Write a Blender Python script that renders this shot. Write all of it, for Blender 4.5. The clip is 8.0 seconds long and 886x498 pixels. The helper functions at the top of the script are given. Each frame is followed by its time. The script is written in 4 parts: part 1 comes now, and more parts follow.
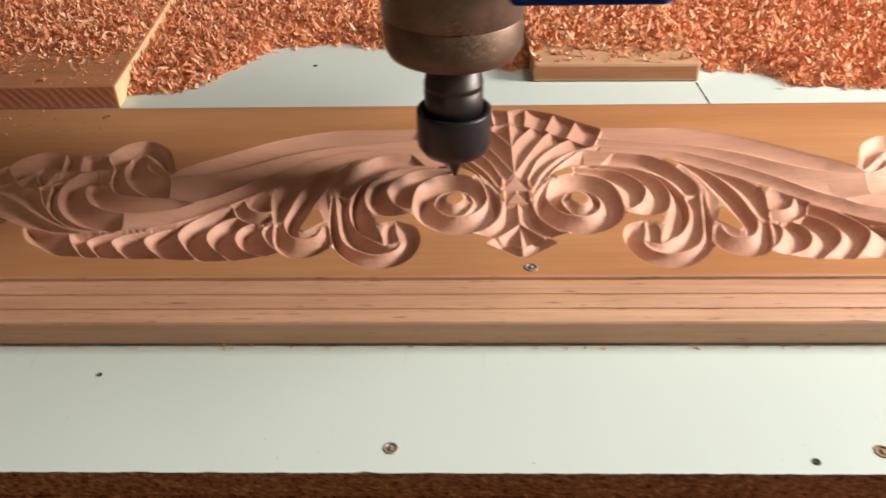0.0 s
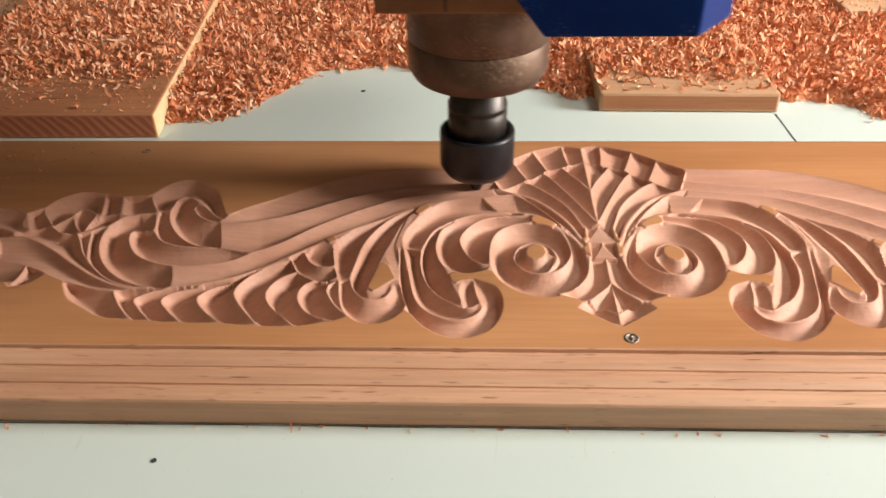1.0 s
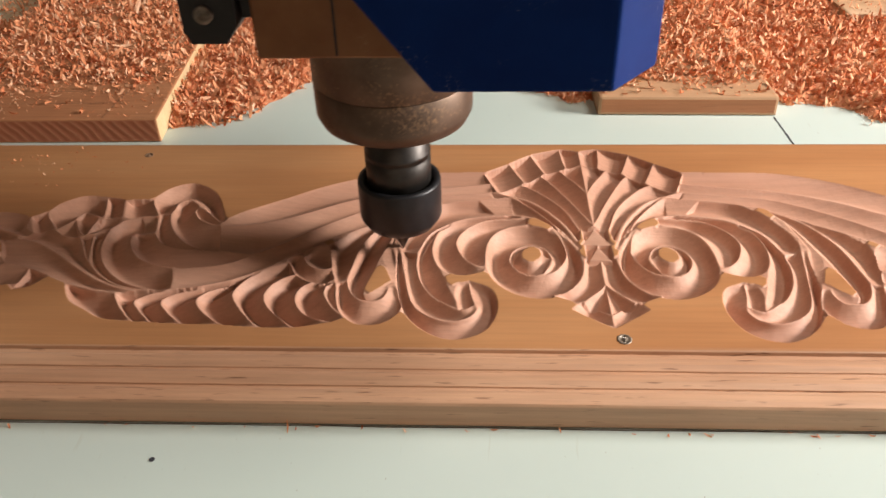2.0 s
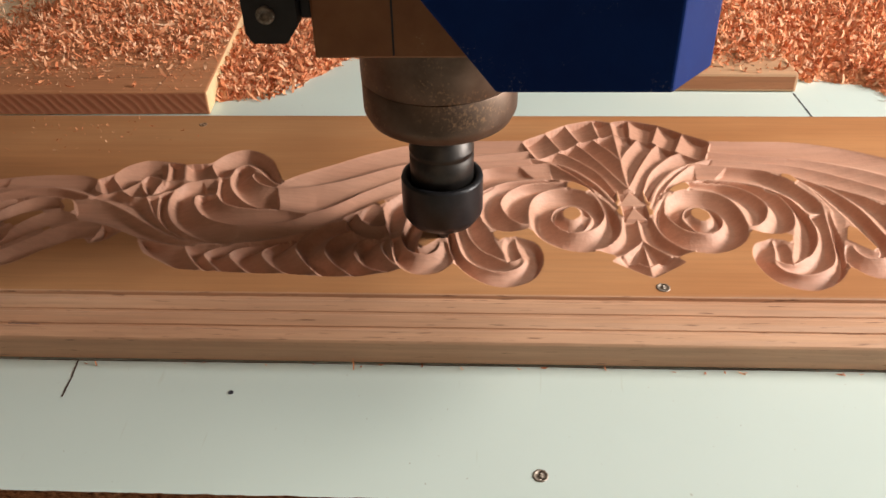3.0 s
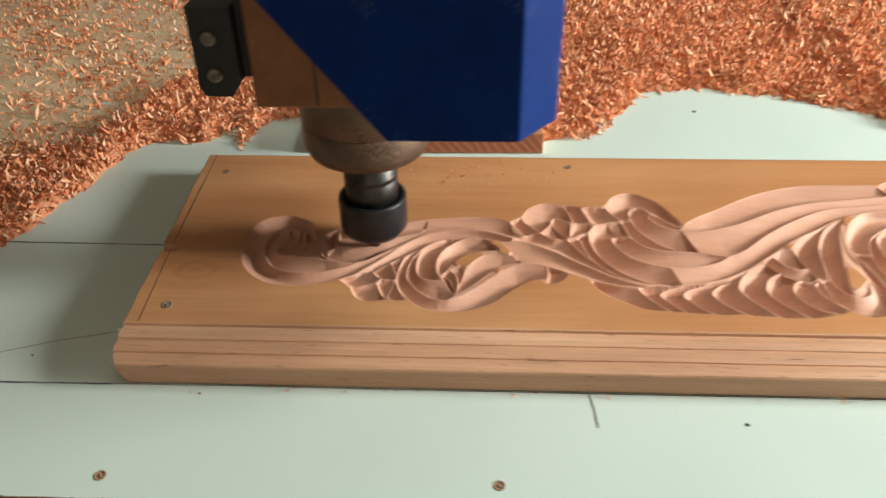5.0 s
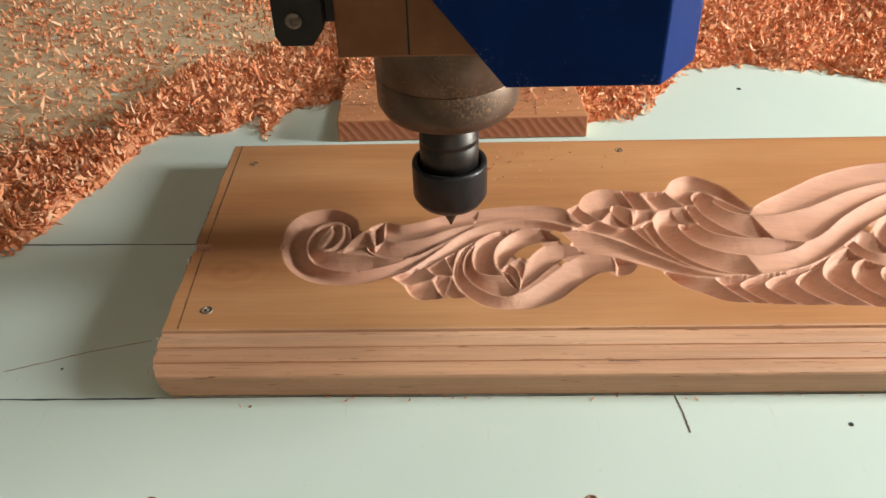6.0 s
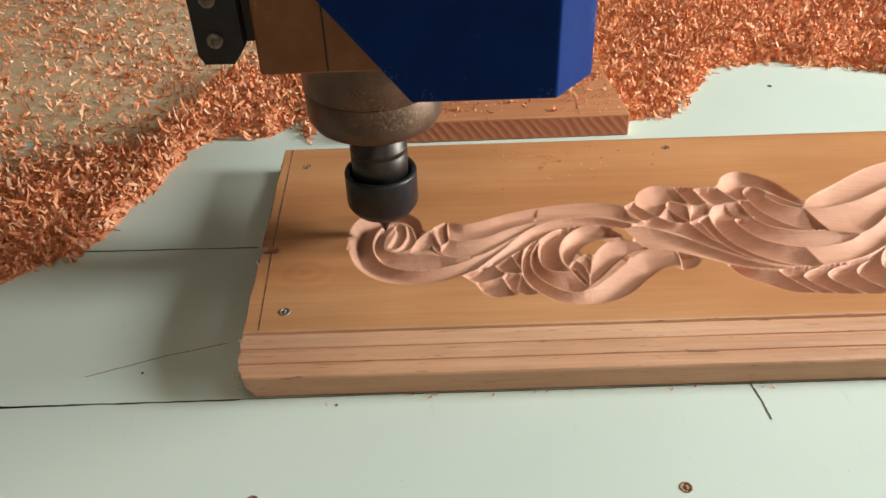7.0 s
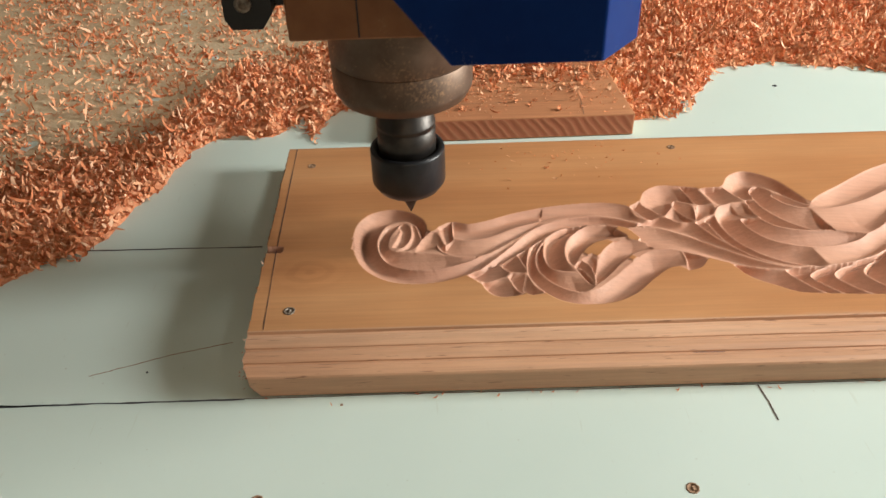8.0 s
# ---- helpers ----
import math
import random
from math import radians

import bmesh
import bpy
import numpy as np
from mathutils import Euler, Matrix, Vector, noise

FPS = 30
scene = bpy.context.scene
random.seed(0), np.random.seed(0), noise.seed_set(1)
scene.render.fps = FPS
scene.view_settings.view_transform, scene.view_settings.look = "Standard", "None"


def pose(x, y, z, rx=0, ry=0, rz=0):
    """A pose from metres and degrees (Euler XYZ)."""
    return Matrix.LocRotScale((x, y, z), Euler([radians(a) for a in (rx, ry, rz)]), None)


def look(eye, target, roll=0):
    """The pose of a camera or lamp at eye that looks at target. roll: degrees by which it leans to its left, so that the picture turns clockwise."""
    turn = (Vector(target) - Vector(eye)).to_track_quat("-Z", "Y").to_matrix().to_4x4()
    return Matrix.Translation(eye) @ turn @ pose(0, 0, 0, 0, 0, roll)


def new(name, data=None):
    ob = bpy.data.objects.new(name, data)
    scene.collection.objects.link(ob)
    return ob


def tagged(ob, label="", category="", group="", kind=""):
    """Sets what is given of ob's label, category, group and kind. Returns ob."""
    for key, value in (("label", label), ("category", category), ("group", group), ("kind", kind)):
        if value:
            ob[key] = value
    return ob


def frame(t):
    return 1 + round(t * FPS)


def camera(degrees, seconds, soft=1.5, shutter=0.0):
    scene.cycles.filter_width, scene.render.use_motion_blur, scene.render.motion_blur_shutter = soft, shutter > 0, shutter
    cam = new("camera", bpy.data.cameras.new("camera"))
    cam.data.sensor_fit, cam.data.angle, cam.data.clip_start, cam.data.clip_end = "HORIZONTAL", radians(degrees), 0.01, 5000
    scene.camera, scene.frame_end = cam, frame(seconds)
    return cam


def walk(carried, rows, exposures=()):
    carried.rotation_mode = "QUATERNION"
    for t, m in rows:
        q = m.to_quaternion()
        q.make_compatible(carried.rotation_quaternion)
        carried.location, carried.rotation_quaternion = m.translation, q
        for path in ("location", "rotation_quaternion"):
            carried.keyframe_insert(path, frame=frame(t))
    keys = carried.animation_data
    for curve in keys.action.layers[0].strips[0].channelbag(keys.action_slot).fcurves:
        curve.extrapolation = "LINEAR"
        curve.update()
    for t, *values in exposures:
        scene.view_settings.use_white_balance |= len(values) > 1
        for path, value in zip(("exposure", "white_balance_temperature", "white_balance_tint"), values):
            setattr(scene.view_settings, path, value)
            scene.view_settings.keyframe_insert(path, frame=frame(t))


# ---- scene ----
cam = camera(58.0, 8.0, shutter=0.4)
PATH = [
    (0, (0.508, -0.284, 0.26), (0.46, 1.341, -0.904), -1.2),
    (0.5, (0.474, -0.253, 0.258), (0.425, 1.369, -0.911), -1.2),
    (1, (0.469, -0.233, 0.261), (0.406, 1.391, -0.905), -1.0),
    (1.2, (0.479, -0.231, 0.263), (0.396, 1.396, -0.897), -1.8),
    (2.3, (0.47, -0.246, 0.263), (0.389, 1.382, -0.895), -1.2),
    (2.5, (0.458, -0.257, 0.264), (0.382, 1.362, -0.907), -1.0),
    (3, (0.452, -0.273, 0.264), (0.364, 1.348, -0.904), -1.3),
    (3.5, (0.447, -0.282, 0.268), (0.36, 1.335, -0.906), -1.0),
    (4, (0.426, -0.291, 0.281), (0.335, 1.326, -0.893), -1.0),
    (4.2, (0.384, -0.303, 0.291), (0.302, 1.313, -0.885), -0.6),
    (4.3, (0.364, -0.313, 0.298), (0.27, 1.304, -0.875), -0.8),
    (4.5, (0.314, -0.334, 0.308), (0.232, 1.289, -0.858), -0.5),
    (4.7, (0.265, -0.337, 0.332), (0.169, 1.273, -0.851), -0.9),
    (5, (0.201, -0.306, 0.317), (0.11, 1.31, -0.857), -1.1),
    (5.2, (0.185, -0.291, 0.303), (0.113, 1.321, -0.878), -1.4),
    (6.3, (0.144, -0.276, 0.298), (0.101, 1.323, -0.902), -2.3),
    (6.5, (0.131, -0.283, 0.297), (0.12, 1.326, -0.891), -2.2),
    (7, (0.108, -0.284, 0.303), (0.099, 1.32, -0.892), -2.0),
    (7.5, (0.105, -0.281, 0.3), (0.096, 1.322, -0.896), -2.0),
    (8, (0.106, -0.283, 0.302), (0.093, 1.321, -0.893), -2.0),
]
GAIN = [(0.0, -0.32, 6600, 15), (0.5, -0.24, 6500, 11), (1.0, -0.22, 6600, 14), (2.5, -0.37, 6550, 13), (3.5, -0.36, 6500, 11), (4.0, -0.14, 6350, 7),
        (4.5, 0.12, 6200, 3), (5.0, 0.14, 6150, 2), (6.5, 0.20, 6250, 5), (8.0, 0.20, 6250, 5)]
walk(cam, [(t, look(eye, target, roll)) for t, eye, target, roll in PATH], GAIN)

# ---- light ----
world = bpy.data.worlds.new("workshop_daylight")
scene.world = world
world.use_nodes = True
wn = world.node_tree.nodes
bg = wn["Background"]
sky = wn.new("ShaderNodeTexSky")
sky.sky_type, sky.sun_disc = "NISHITA", False
sky.sun_elevation, sky.sun_rotation = radians(40), radians(110)
world.node_tree.links.new(sky.outputs["Color"], bg.inputs["Color"])
bg.inputs["Strength"].default_value = 0.05


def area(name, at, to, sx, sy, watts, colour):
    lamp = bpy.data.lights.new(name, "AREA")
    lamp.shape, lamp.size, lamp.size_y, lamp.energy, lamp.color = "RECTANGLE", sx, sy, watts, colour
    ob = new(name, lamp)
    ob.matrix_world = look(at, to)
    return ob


# daylight through the workshop's large window, over the near side of the machine
area("window_light", (1.74, 0.10, 0.52), (0.35, 0.1, 0), 0.40, 0.30, 41, (1.0, 0.96, 0.89))
area("high_window_light", (1.28, 0.13, 1.42), (0.35, 0.08, 0), 0.34, 0.42, 11, (1.0, 0.94, 0.83))
# Added warm fill from the front, for light bounced off wood and walls.
area("front_fill", (0.2, -2.4, 1.0), (0.4, 0.0, 0), 1.2, 1.6, 6, (1.0, 0.74, 0.50))
# Overhead fill, likewise added to imitate warm bounce; no fitting hangs here.
area("overhead_fill", (0.45, -0.35, 2.3), (0.4, 0.0, 0), 0.9, 0.6, 4, (1.0, 0.76, 0.54))


# ---- materials ----
def setup(name, rough, metal=0.0):
    m = bpy.data.materials.new(name)
    m.use_nodes = True
    nt = m.node_tree
    b = nt.nodes["Principled BSDF"]
    b.inputs["Roughness"].default_value = rough
    b.inputs["Metallic"].default_value = metal
    return m, nt, b


def coords(nt, scale, rot=(0, 0, 0)):
    tc = nt.nodes.new("ShaderNodeTexCoord")
    mp = nt.nodes.new("ShaderNodeMapping")
    mp.inputs["Scale"].default_value = scale
    mp.inputs["Rotation"].default_value = [radians(a) for a in rot]
    nt.links.new(tc.outputs["Object"], mp.inputs["Vector"])
    return mp.outputs["Vector"]


def noise_node(nt, vec, scale, detail=4.0, rough=0.55):
    n = nt.nodes.new("ShaderNodeTexNoise")
    n.inputs["Scale"].default_value, n.inputs["Detail"].default_value, n.inputs["Roughness"].default_value = scale, detail, rough
    nt.links.new(vec, n.inputs["Vector"])
    return n.outputs["Fac"]


def ramp(nt, fac, stops):
    r = nt.nodes.new("ShaderNodeValToRGB")
    els = r.color_ramp.elements
    while len(els) < len(stops):
        els.new(0.5)
    for e, (p, c) in zip(els, stops):
        e.position, e.color = p, (*c, 1)
    nt.links.new(fac, r.inputs["Fac"])
    return r.outputs["Color"]


def mix(nt, a, b, fac, mode="MIX"):
    m = nt.nodes.new("ShaderNodeMix")
    m.data_type, m.blend_type = "RGBA", mode
    for sock, v in ((m.inputs[6], a), (m.inputs[7], b), (m.inputs[0], fac)):
        if isinstance(v, (int, float)):
            sock.default_value = v
        elif isinstance(v, tuple):
            sock.default_value = (*v, 1)
        else:
            nt.links.new(v, sock)
    return m.outputs[2]


def bump(nt, b, height, strength, dist):
    n = nt.nodes.new("ShaderNodeBump")
    n.inputs["Strength"].default_value, n.inputs["Distance"].default_value = strength, dist
    nt.links.new(height, n.inputs["Height"])
    nt.links.new(n.outputs["Normal"], b.inputs["Normal"])


def grey(v):
    return (v, v, v)


def timber(name, dark, mid, light, rough, grain=1.0, relief=0.0004, cracks=0.0, turn=0.0):
    """Wood with its grain along x: broad figure, fine fibres, a little dirt."""
    m, nt, b = setup(name, rough)
    broad = noise_node(nt, coords(nt, (2.2, 26, 26), (0, 0, turn)), 1.0, 4)
    fine = noise_node(nt, coords(nt, (14, 420, 420), (0, 0, turn)), 1.0, 5, 0.65)
    blot = noise_node(nt, coords(nt, (7, 14, 14)), 1.0, 3)
    col = ramp(nt, broad, [(0.28, dark), (0.5, mid), (0.72, light)])
    fib = ramp(nt, fine, [(0.3, grey(0.62)), (0.62, grey(1.06))])
    col = mix(nt, col, fib, 0.45 * grain, "MULTIPLY")
    col = mix(nt, col, ramp(nt, blot, [(0.35, (0.80, 0.74, 0.70)), (0.65, grey(1.05))]), 0.6, "MULTIPLY")
    if cracks:
        pits = noise_node(nt, coords(nt, (60, 700, 700), (0, 0, turn)), 1.0, 2)
        col = mix(nt, col, ramp(nt, pits, [(0.27, (0.22, 0.13, 0.08)), (0.36, grey(1.0))]), cracks, "MULTIPLY")
    nt.links.new(col, b.inputs["Base Color"])
    bump(nt, b, fine, 0.5, relief)
    return m


def speckled(name, a, c, rough, scale, metal=0.0, relief=0.0, dust=None, dust_from=0.6, dscale=300):
    m, nt, b = setup(name, rough, metal)
    vec = coords(nt, (1, 1, 1))
    n1 = noise_node(nt, vec, scale, 6, 0.6)
    col = ramp(nt, n1, [(0.32, a), (0.68, c)])
    if dust:
        n2 = noise_node(nt, vec, dscale, 4, 0.7)
        n3 = noise_node(nt, vec, 35, 3)
        d = nt.nodes.new("ShaderNodeMath")
        d.operation = "MULTIPLY"
        nt.links.new(n2, d.inputs[0])
        nt.links.new(n3, d.inputs[1])
        col = mix(nt, col, dust, ramp(nt, d.outputs[0], [(dust_from * 0.5, grey(0)), (dust_from * 0.5 + 0.09, grey(1))]))
    nt.links.new(col, b.inputs["Base Color"])
    if relief:
        bump(nt, b, n1, 0.4, relief)
    return m


M_OLD = timber("oiled_pine_face", (0.43, 0.185, 0.074), (0.53, 0.250, 0.106), (0.60, 0.315, 0.148), 0.42, 0.55, 0.0001)


def knot(m, x, y):
    """A faint knot in the face of the wood: dark rings, longer along the grain."""
    nt = m.node_tree
    b = nt.nodes["Principled BSDF"]
    old = b.inputs["Base Color"].links[0].from_socket
    tc = nt.nodes.new("ShaderNodeTexCoord")
    mp = nt.nodes.new("ShaderNodeMapping")
    mp.vector_type = "TEXTURE"
    mp.inputs["Location"].default_value = (x, y, 0.0188)
    mp.inputs["Scale"].default_value = (0.026, 0.021, 1.0)
    nt.links.new(tc.outputs["Object"], mp.inputs["Vector"])
    w = nt.nodes.new("ShaderNodeTexWave")
    w.wave_type, w.rings_direction = "RINGS", "Z"
    w.inputs["Scale"].default_value, w.inputs["Distortion"].default_value, w.inputs["Detail"].default_value = 0.75, 5.0, 3.0
    nt.links.new(mp.outputs["Vector"], w.inputs["Vector"])
    d = nt.nodes.new("ShaderNodeVectorMath")
    d.operation = "LENGTH"
    nt.links.new(mp.outputs["Vector"], d.inputs[0])
    near = ramp(nt, d.outputs["Value"], [(0.3, grey(0.24)), (1.0, grey(0.0))])
    col = mix(nt, old, ramp(nt, w.outputs["Fac"], [(0.2, (0.55, 0.42, 0.36)), (0.75, (1.0, 0.94, 0.9))]), near, "MULTIPLY")
    nt.links.new(col, b.inputs["Base Color"])


knot(M_OLD, 0.026, 0.0775)
M_FRESH = timber("fresh_cut_pine", (0.49, 0.245, 0.162), (0.585, 0.315, 0.215), (0.66, 0.385, 0.275), 0.6, 0.7, 0.0004)
M_MOULD = timber("milled_pine_edge", (0.52, 0.282, 0.168), (0.62, 0.358, 0.220), (0.69, 0.435, 0.285), 0.55, 1.0, 0.0004, 0.75)
M_PLANK = timber("rough_sawn_top", (0.40, 0.160, 0.070), (0.51, 0.220, 0.100), (0.60, 0.29, 0.145), 0.75, 1.0, 0.0004, 0.3)
M_SAP = timber("pale_sapwood", (0.72, 0.52, 0.27), (0.78, 0.58, 0.32), (0.82, 0.64, 0.40), 0.7, 0.6, 0.0003, 0.0, 90)
M_OFFCUT = timber("pale_offcut", (0.50, 0.29, 0.155), (0.58, 0.35, 0.20), (0.64, 0.42, 0.26), 0.7, 0.7, 0.0003, 0.2, 90)


def end_grain():
    m, nt, b = setup("red_end_grain", 0.7)
    w = nt.nodes.new("ShaderNodeTexWave")
    w.wave_type, w.bands_direction = "BANDS", "X"
    w.inputs["Scale"].default_value, w.inputs["Distortion"].default_value, w.inputs["Detail"].default_value = 1.0, 3.2, 4.0
    w.inputs["Detail Scale"].default_value = 0.8
    nt.links.new(coords(nt, (52, 52, 52), (0, 38, 0)), w.inputs["Vector"])
    col = ramp(nt, w.outputs["Fac"], [(0.0, (0.38, 0.115, 0.052)), (0.75, (0.44, 0.145, 0.068)), (1.0, (0.50, 0.195, 0.10))])
    nt.links.new(col, b.inputs["Base Color"])
    bump(nt, b, w.outputs["Fac"], 0.4, 0.0003)
    return m


M_END = end_grain()


def melamine():
    m, nt, b = setup("white_melamine", 0.38)
    vec = coords(nt, (1, 1, 1))
    a = noise_node(nt, vec, 6, 4)
    s = noise_node(nt, coords(nt, (300, 30, 30)), 1.0, 2)
    col = ramp(nt, a, [(0.3, (0.565, 0.665, 0.625)), (0.7, (0.605, 0.705, 0.668))])
    col = mix(nt, col, ramp(nt, s, [(0.24, (0.75, 0.68, 0.6)), (0.3, grey(1.0))]), 0.25, "MULTIPLY")
    dirt = noise_node(nt, vec, 420, 2)
    col = mix(nt, col, ramp(nt, dirt, [(0.22, (0.45, 0.33, 0.25)), (0.27, grey(1.0))]), 0.6, "MULTIPLY")
    nt.links.new(col, b.inputs["Base Color"])
    bump(nt, b, a, 0.05, 0.001)
    return m


M_WHITE = melamine()


def chipboard(name, k):
    m, nt, b = setup(name, 0.9)
    v = nt.nodes.new("ShaderNodeTexVoronoi")
    v.inputs["Scale"].default_value = 1.0
    nt.links.new(coords(nt, (230, 500, 760)), v.inputs["Vector"])
    n = noise_node(nt, coords(nt, (330, 520, 620)), 1.0, 4, 0.7)
    fl = noise_node(nt, coords(nt, (900, 900, 1500)), 1.0, 3, 0.7)
    col = ramp(nt, n, [(0.33, (0.06 * k, 0.022 * k, 0.010 * k)), (0.44, (0.26 * k, 0.115 * k, 0.050 * k)), (0.56, (0.40 * k, 0.20 * k, 0.095 * k)), (0.68, (0.62 * k, 0.38 * k, 0.21 * k))])
    col = mix(nt, col, ramp(nt, fl, [(0.36, grey(0.4)), (0.56, grey(1.15))]), 0.65, "MULTIPLY")
    nt.links.new(col, b.inputs["Base Color"])
    bump(nt, b, n, 1.0, 0.0025)
    return m


M_CHIP = chipboard("chipboard_core", 1.4)
M_CHIP_LOW = chipboard("weathered_fibreboard", 1.9)
M_BASE = timber("brown_bed_board", (0.26, 0.095, 0.036), (0.33, 0.125, 0.050), (0.39, 0.16, 0.068), 0.7)
# Reflected brown surroundings are put into this steel's colour, dust patches on top.
M_STEEL = speckled("spindle_steel", (0.11, 0.072, 0.052), (0.19, 0.13, 0.095), 0.5, 60, 0.7, 0.0, (0.36, 0.22, 0.13), 0.62, 600)
M_SHAFT = speckled("turned_steel", (0.05, 0.045, 0.042), (0.09, 0.082, 0.076), 0.45, 80, 0.9, 0.0)
M_NUT = speckled("black_oxide", (0.016, 0.016, 0.018), (0.03, 0.03, 0.034), 0.38, 90, 0.3, 0.0)
M_CARBIDE = speckled("carbide", (0.05, 0.04, 0.035), (0.09, 0.075, 0.065), 0.4, 200, 0.8)
# Orange of the reflected shavings is put into this metal's colour; dust on top.
M_CLAMP = speckled("aluminium_brown_reflection", (0.23, 0.090, 0.034), (0.31, 0.135, 0.055), 0.5, 45, 0.2, 0.0, (0.5, 0.3, 0.17), 0.72, 420)
M_BLUE = speckled("dark_blue_paint", (0.003, 0.022, 0.135), (0.004, 0.031, 0.170), 0.5, 30, 0.0, 0.0, (0.40, 0.38, 0.42), 0.74, 1500)
M_BLUE.node_tree.nodes["Principled BSDF"].inputs["Specular IOR Level"].default_value = 0.10
M_BLACK = speckled("black_plastic", (0.014, 0.013, 0.013), (0.026, 0.024, 0.024), 0.5, 120, 0.0, 0.0, (0.4, 0.25, 0.16), 0.80, 600)
M_SCREW = speckled("grey_screw_steel", (0.15, 0.115, 0.09), (0.36, 0.30, 0.24), 0.5, 500, 0.4)
M_DARK = speckled("pencil_graphite", (0.02, 0.022, 0.03), (0.06, 0.06, 0.075), 0.8, 600)
M_MARK = speckled("dark_brown_mark", (0.03, 0.018, 0.012), (0.10, 0.06, 0.04), 0.85, 900)
M_SCUFF = speckled("brown_scuff", (0.16, 0.09, 0.05), (0.33, 0.2, 0.12), 0.85, 900)


def shaving_mat(name, bright):
    m, nt, b = setup(name, 0.85)
    b.inputs["Specular IOR Level"].default_value = 0.2
    g = nt.nodes.new("ShaderNodeNewGeometry")
    n = noise_node(nt, coords(nt, (1, 1, 1)), 500, 3)
    k = bright
    col = ramp(nt, g.outputs["Random Per Island"], [(0.0, (0.56 * k, 0.185 * k, 0.085 * k)), (0.35, (0.66 * k, 0.265 * k, 0.125 * k)), (0.7, (0.74 * k, 0.37 * k, 0.205 * k)), (1.0, (0.82 * k, 0.54 * k, 0.36 * k))])
    col = mix(nt, col, ramp(nt, n, [(0.3, grey(0.75)), (0.7, grey(1.1))]), 0.6, "MULTIPLY")
    nt.links.new(col, b.inputs["Base Color"])
    b.inputs["Subsurface Weight"].default_value = 0.0
    return m


M_SHAVE = shaving_mat("curled_pine_shavings", 1.12)
M_DUST = shaving_mat("pale_wood_dust", 1.2)
M_FILM = speckled("pale_tan_dust", (0.50, 0.36, 0.22), (0.64, 0.50, 0.34), 0.95, 420, 0.0, 0.002)
M_HEAP = speckled("packed_shavings", (0.54, 0.19, 0.085), (0.78, 0.38, 0.21), 0.9, 260, 0.0, 0.004)


# ---- mesh helpers ----
def link(name, bm, mat, parent=None):
    me = bpy.data.meshes.new(name)
    bm.to_mesh(me)
    bm.free()
    for one in mat if isinstance(mat, (list, tuple)) else [mat]:
        me.materials.append(one)
    ob = new(name, me)
    ob.parent = parent
    return ob


def part(name, bm, mat, parent, label=""):
    return tagged(link(name, bm, mat, parent), label)


def sheet(name, verts, faces, mats, slots=None, smooth=False, parent=None):
    """A mesh object from numpy verts (n, 3) and quads (m, 4)."""
    me = bpy.data.meshes.new(name)
    me.vertices.add(len(verts))
    me.vertices.foreach_set("co", np.asarray(verts, np.float32).ravel())
    me.loops.add(faces.size)
    me.loops.foreach_set("vertex_index", faces.astype(np.int32).ravel())
    me.polygons.add(len(faces))
    me.polygons.foreach_set("loop_start", np.arange(0, faces.size, 4, dtype=np.int32))
    me.polygons.foreach_set("loop_total", np.full(len(faces), 4, np.int32))
    if slots is not None:
        me.polygons.foreach_set("material_index", slots.astype(np.int32))
    me.update(calc_edges=True)
    me.polygons.foreach_set("use_smooth", np.full(len(faces), smooth))
    for m in mats:
        me.materials.append(m)
    ob = new(name, me)
    ob.parent = parent
    return ob


def box(bm, x0, x1, y0, y1, z0, z1, r=0.0):
    vs = [bm.verts.new((x, y, z)) for z in (z0, z1) for x, y in ((x0, y0), (x1, y0), (x1, y1), (x0, y1))]
    fs = [bm.faces.new([vs[i] for i in f]) for f in ((3, 2, 1, 0), (4, 5, 6, 7), (0, 1, 5, 4), (1, 2, 6, 5), (2, 3, 7, 6), (3, 0, 4, 7))]
    if r:
        bmesh.ops.bevel(bm, geom=list({e for f in fs for e in f.edges}), offset=r, segments=2, affect="EDGES", profile=0.5)
    return bm


def lathe(bm, rz, n=72, cap=True):
    rings = [[bm.verts.new((r * math.cos(2 * math.pi * k / n), r * math.sin(2 * math.pi * k / n), z)) for k in range(n)] for r, z in rz]
    for a, b in zip(rings, rings[1:]):
        for k in range(n):
            bm.faces.new((a[k], a[(k + 1) % n], b[(k + 1) % n], b[k])).smooth = True
    if cap:
        bm.faces.new(rings[0][::-1])
        bm.faces.new(rings[-1])
    for e in bm.edges:
        if len(e.link_faces) == 2 and e.calc_face_angle(0) > 0.5:
            e.smooth = False
    return bm


def loft(bm, outlines):
    """Closed outlines of equally many 3D points, joined one to the next and capped."""
    rings = [[bm.verts.new(p) for p in o] for o in outlines]
    n = len(rings[0])
    for a, b in zip(rings, rings[1:]):
        for k in range(n):
            bm.faces.new((a[k], a[(k + 1) % n], b[(k + 1) % n], b[k]))
    bm.faces.new(rings[0][::-1])
    bm.faces.new(rings[-1])
    bmesh.ops.recalc_face_normals(bm, faces=bm.faces)
    return bm


def smoothstep(a, b, v):
    u = np.clip((v - a) / (b - a), 0, 1)
    return u * u * (3 - 2 * u)


def lumps(x, y, scale, seed):
    """Cheap smooth noise between about -1 and 1 on arrays."""
    rng = np.random.default_rng(seed)
    out = np.zeros_like(x)
    for k in range(7):
        a, p = rng.uniform(0, 6.28, 2)
        f = scale * (0.6 + 0.35 * k)
        out += np.sin(f * (x * math.cos(a) + y * math.sin(a)) + p) / (1 + 0.35 * k)
    return out / 3.2


T = 0.0188          # thickness of the carved board
MID = 0.5392        # the ornament's axis of symmetry
RIGHT = 1.081       # the board's far end

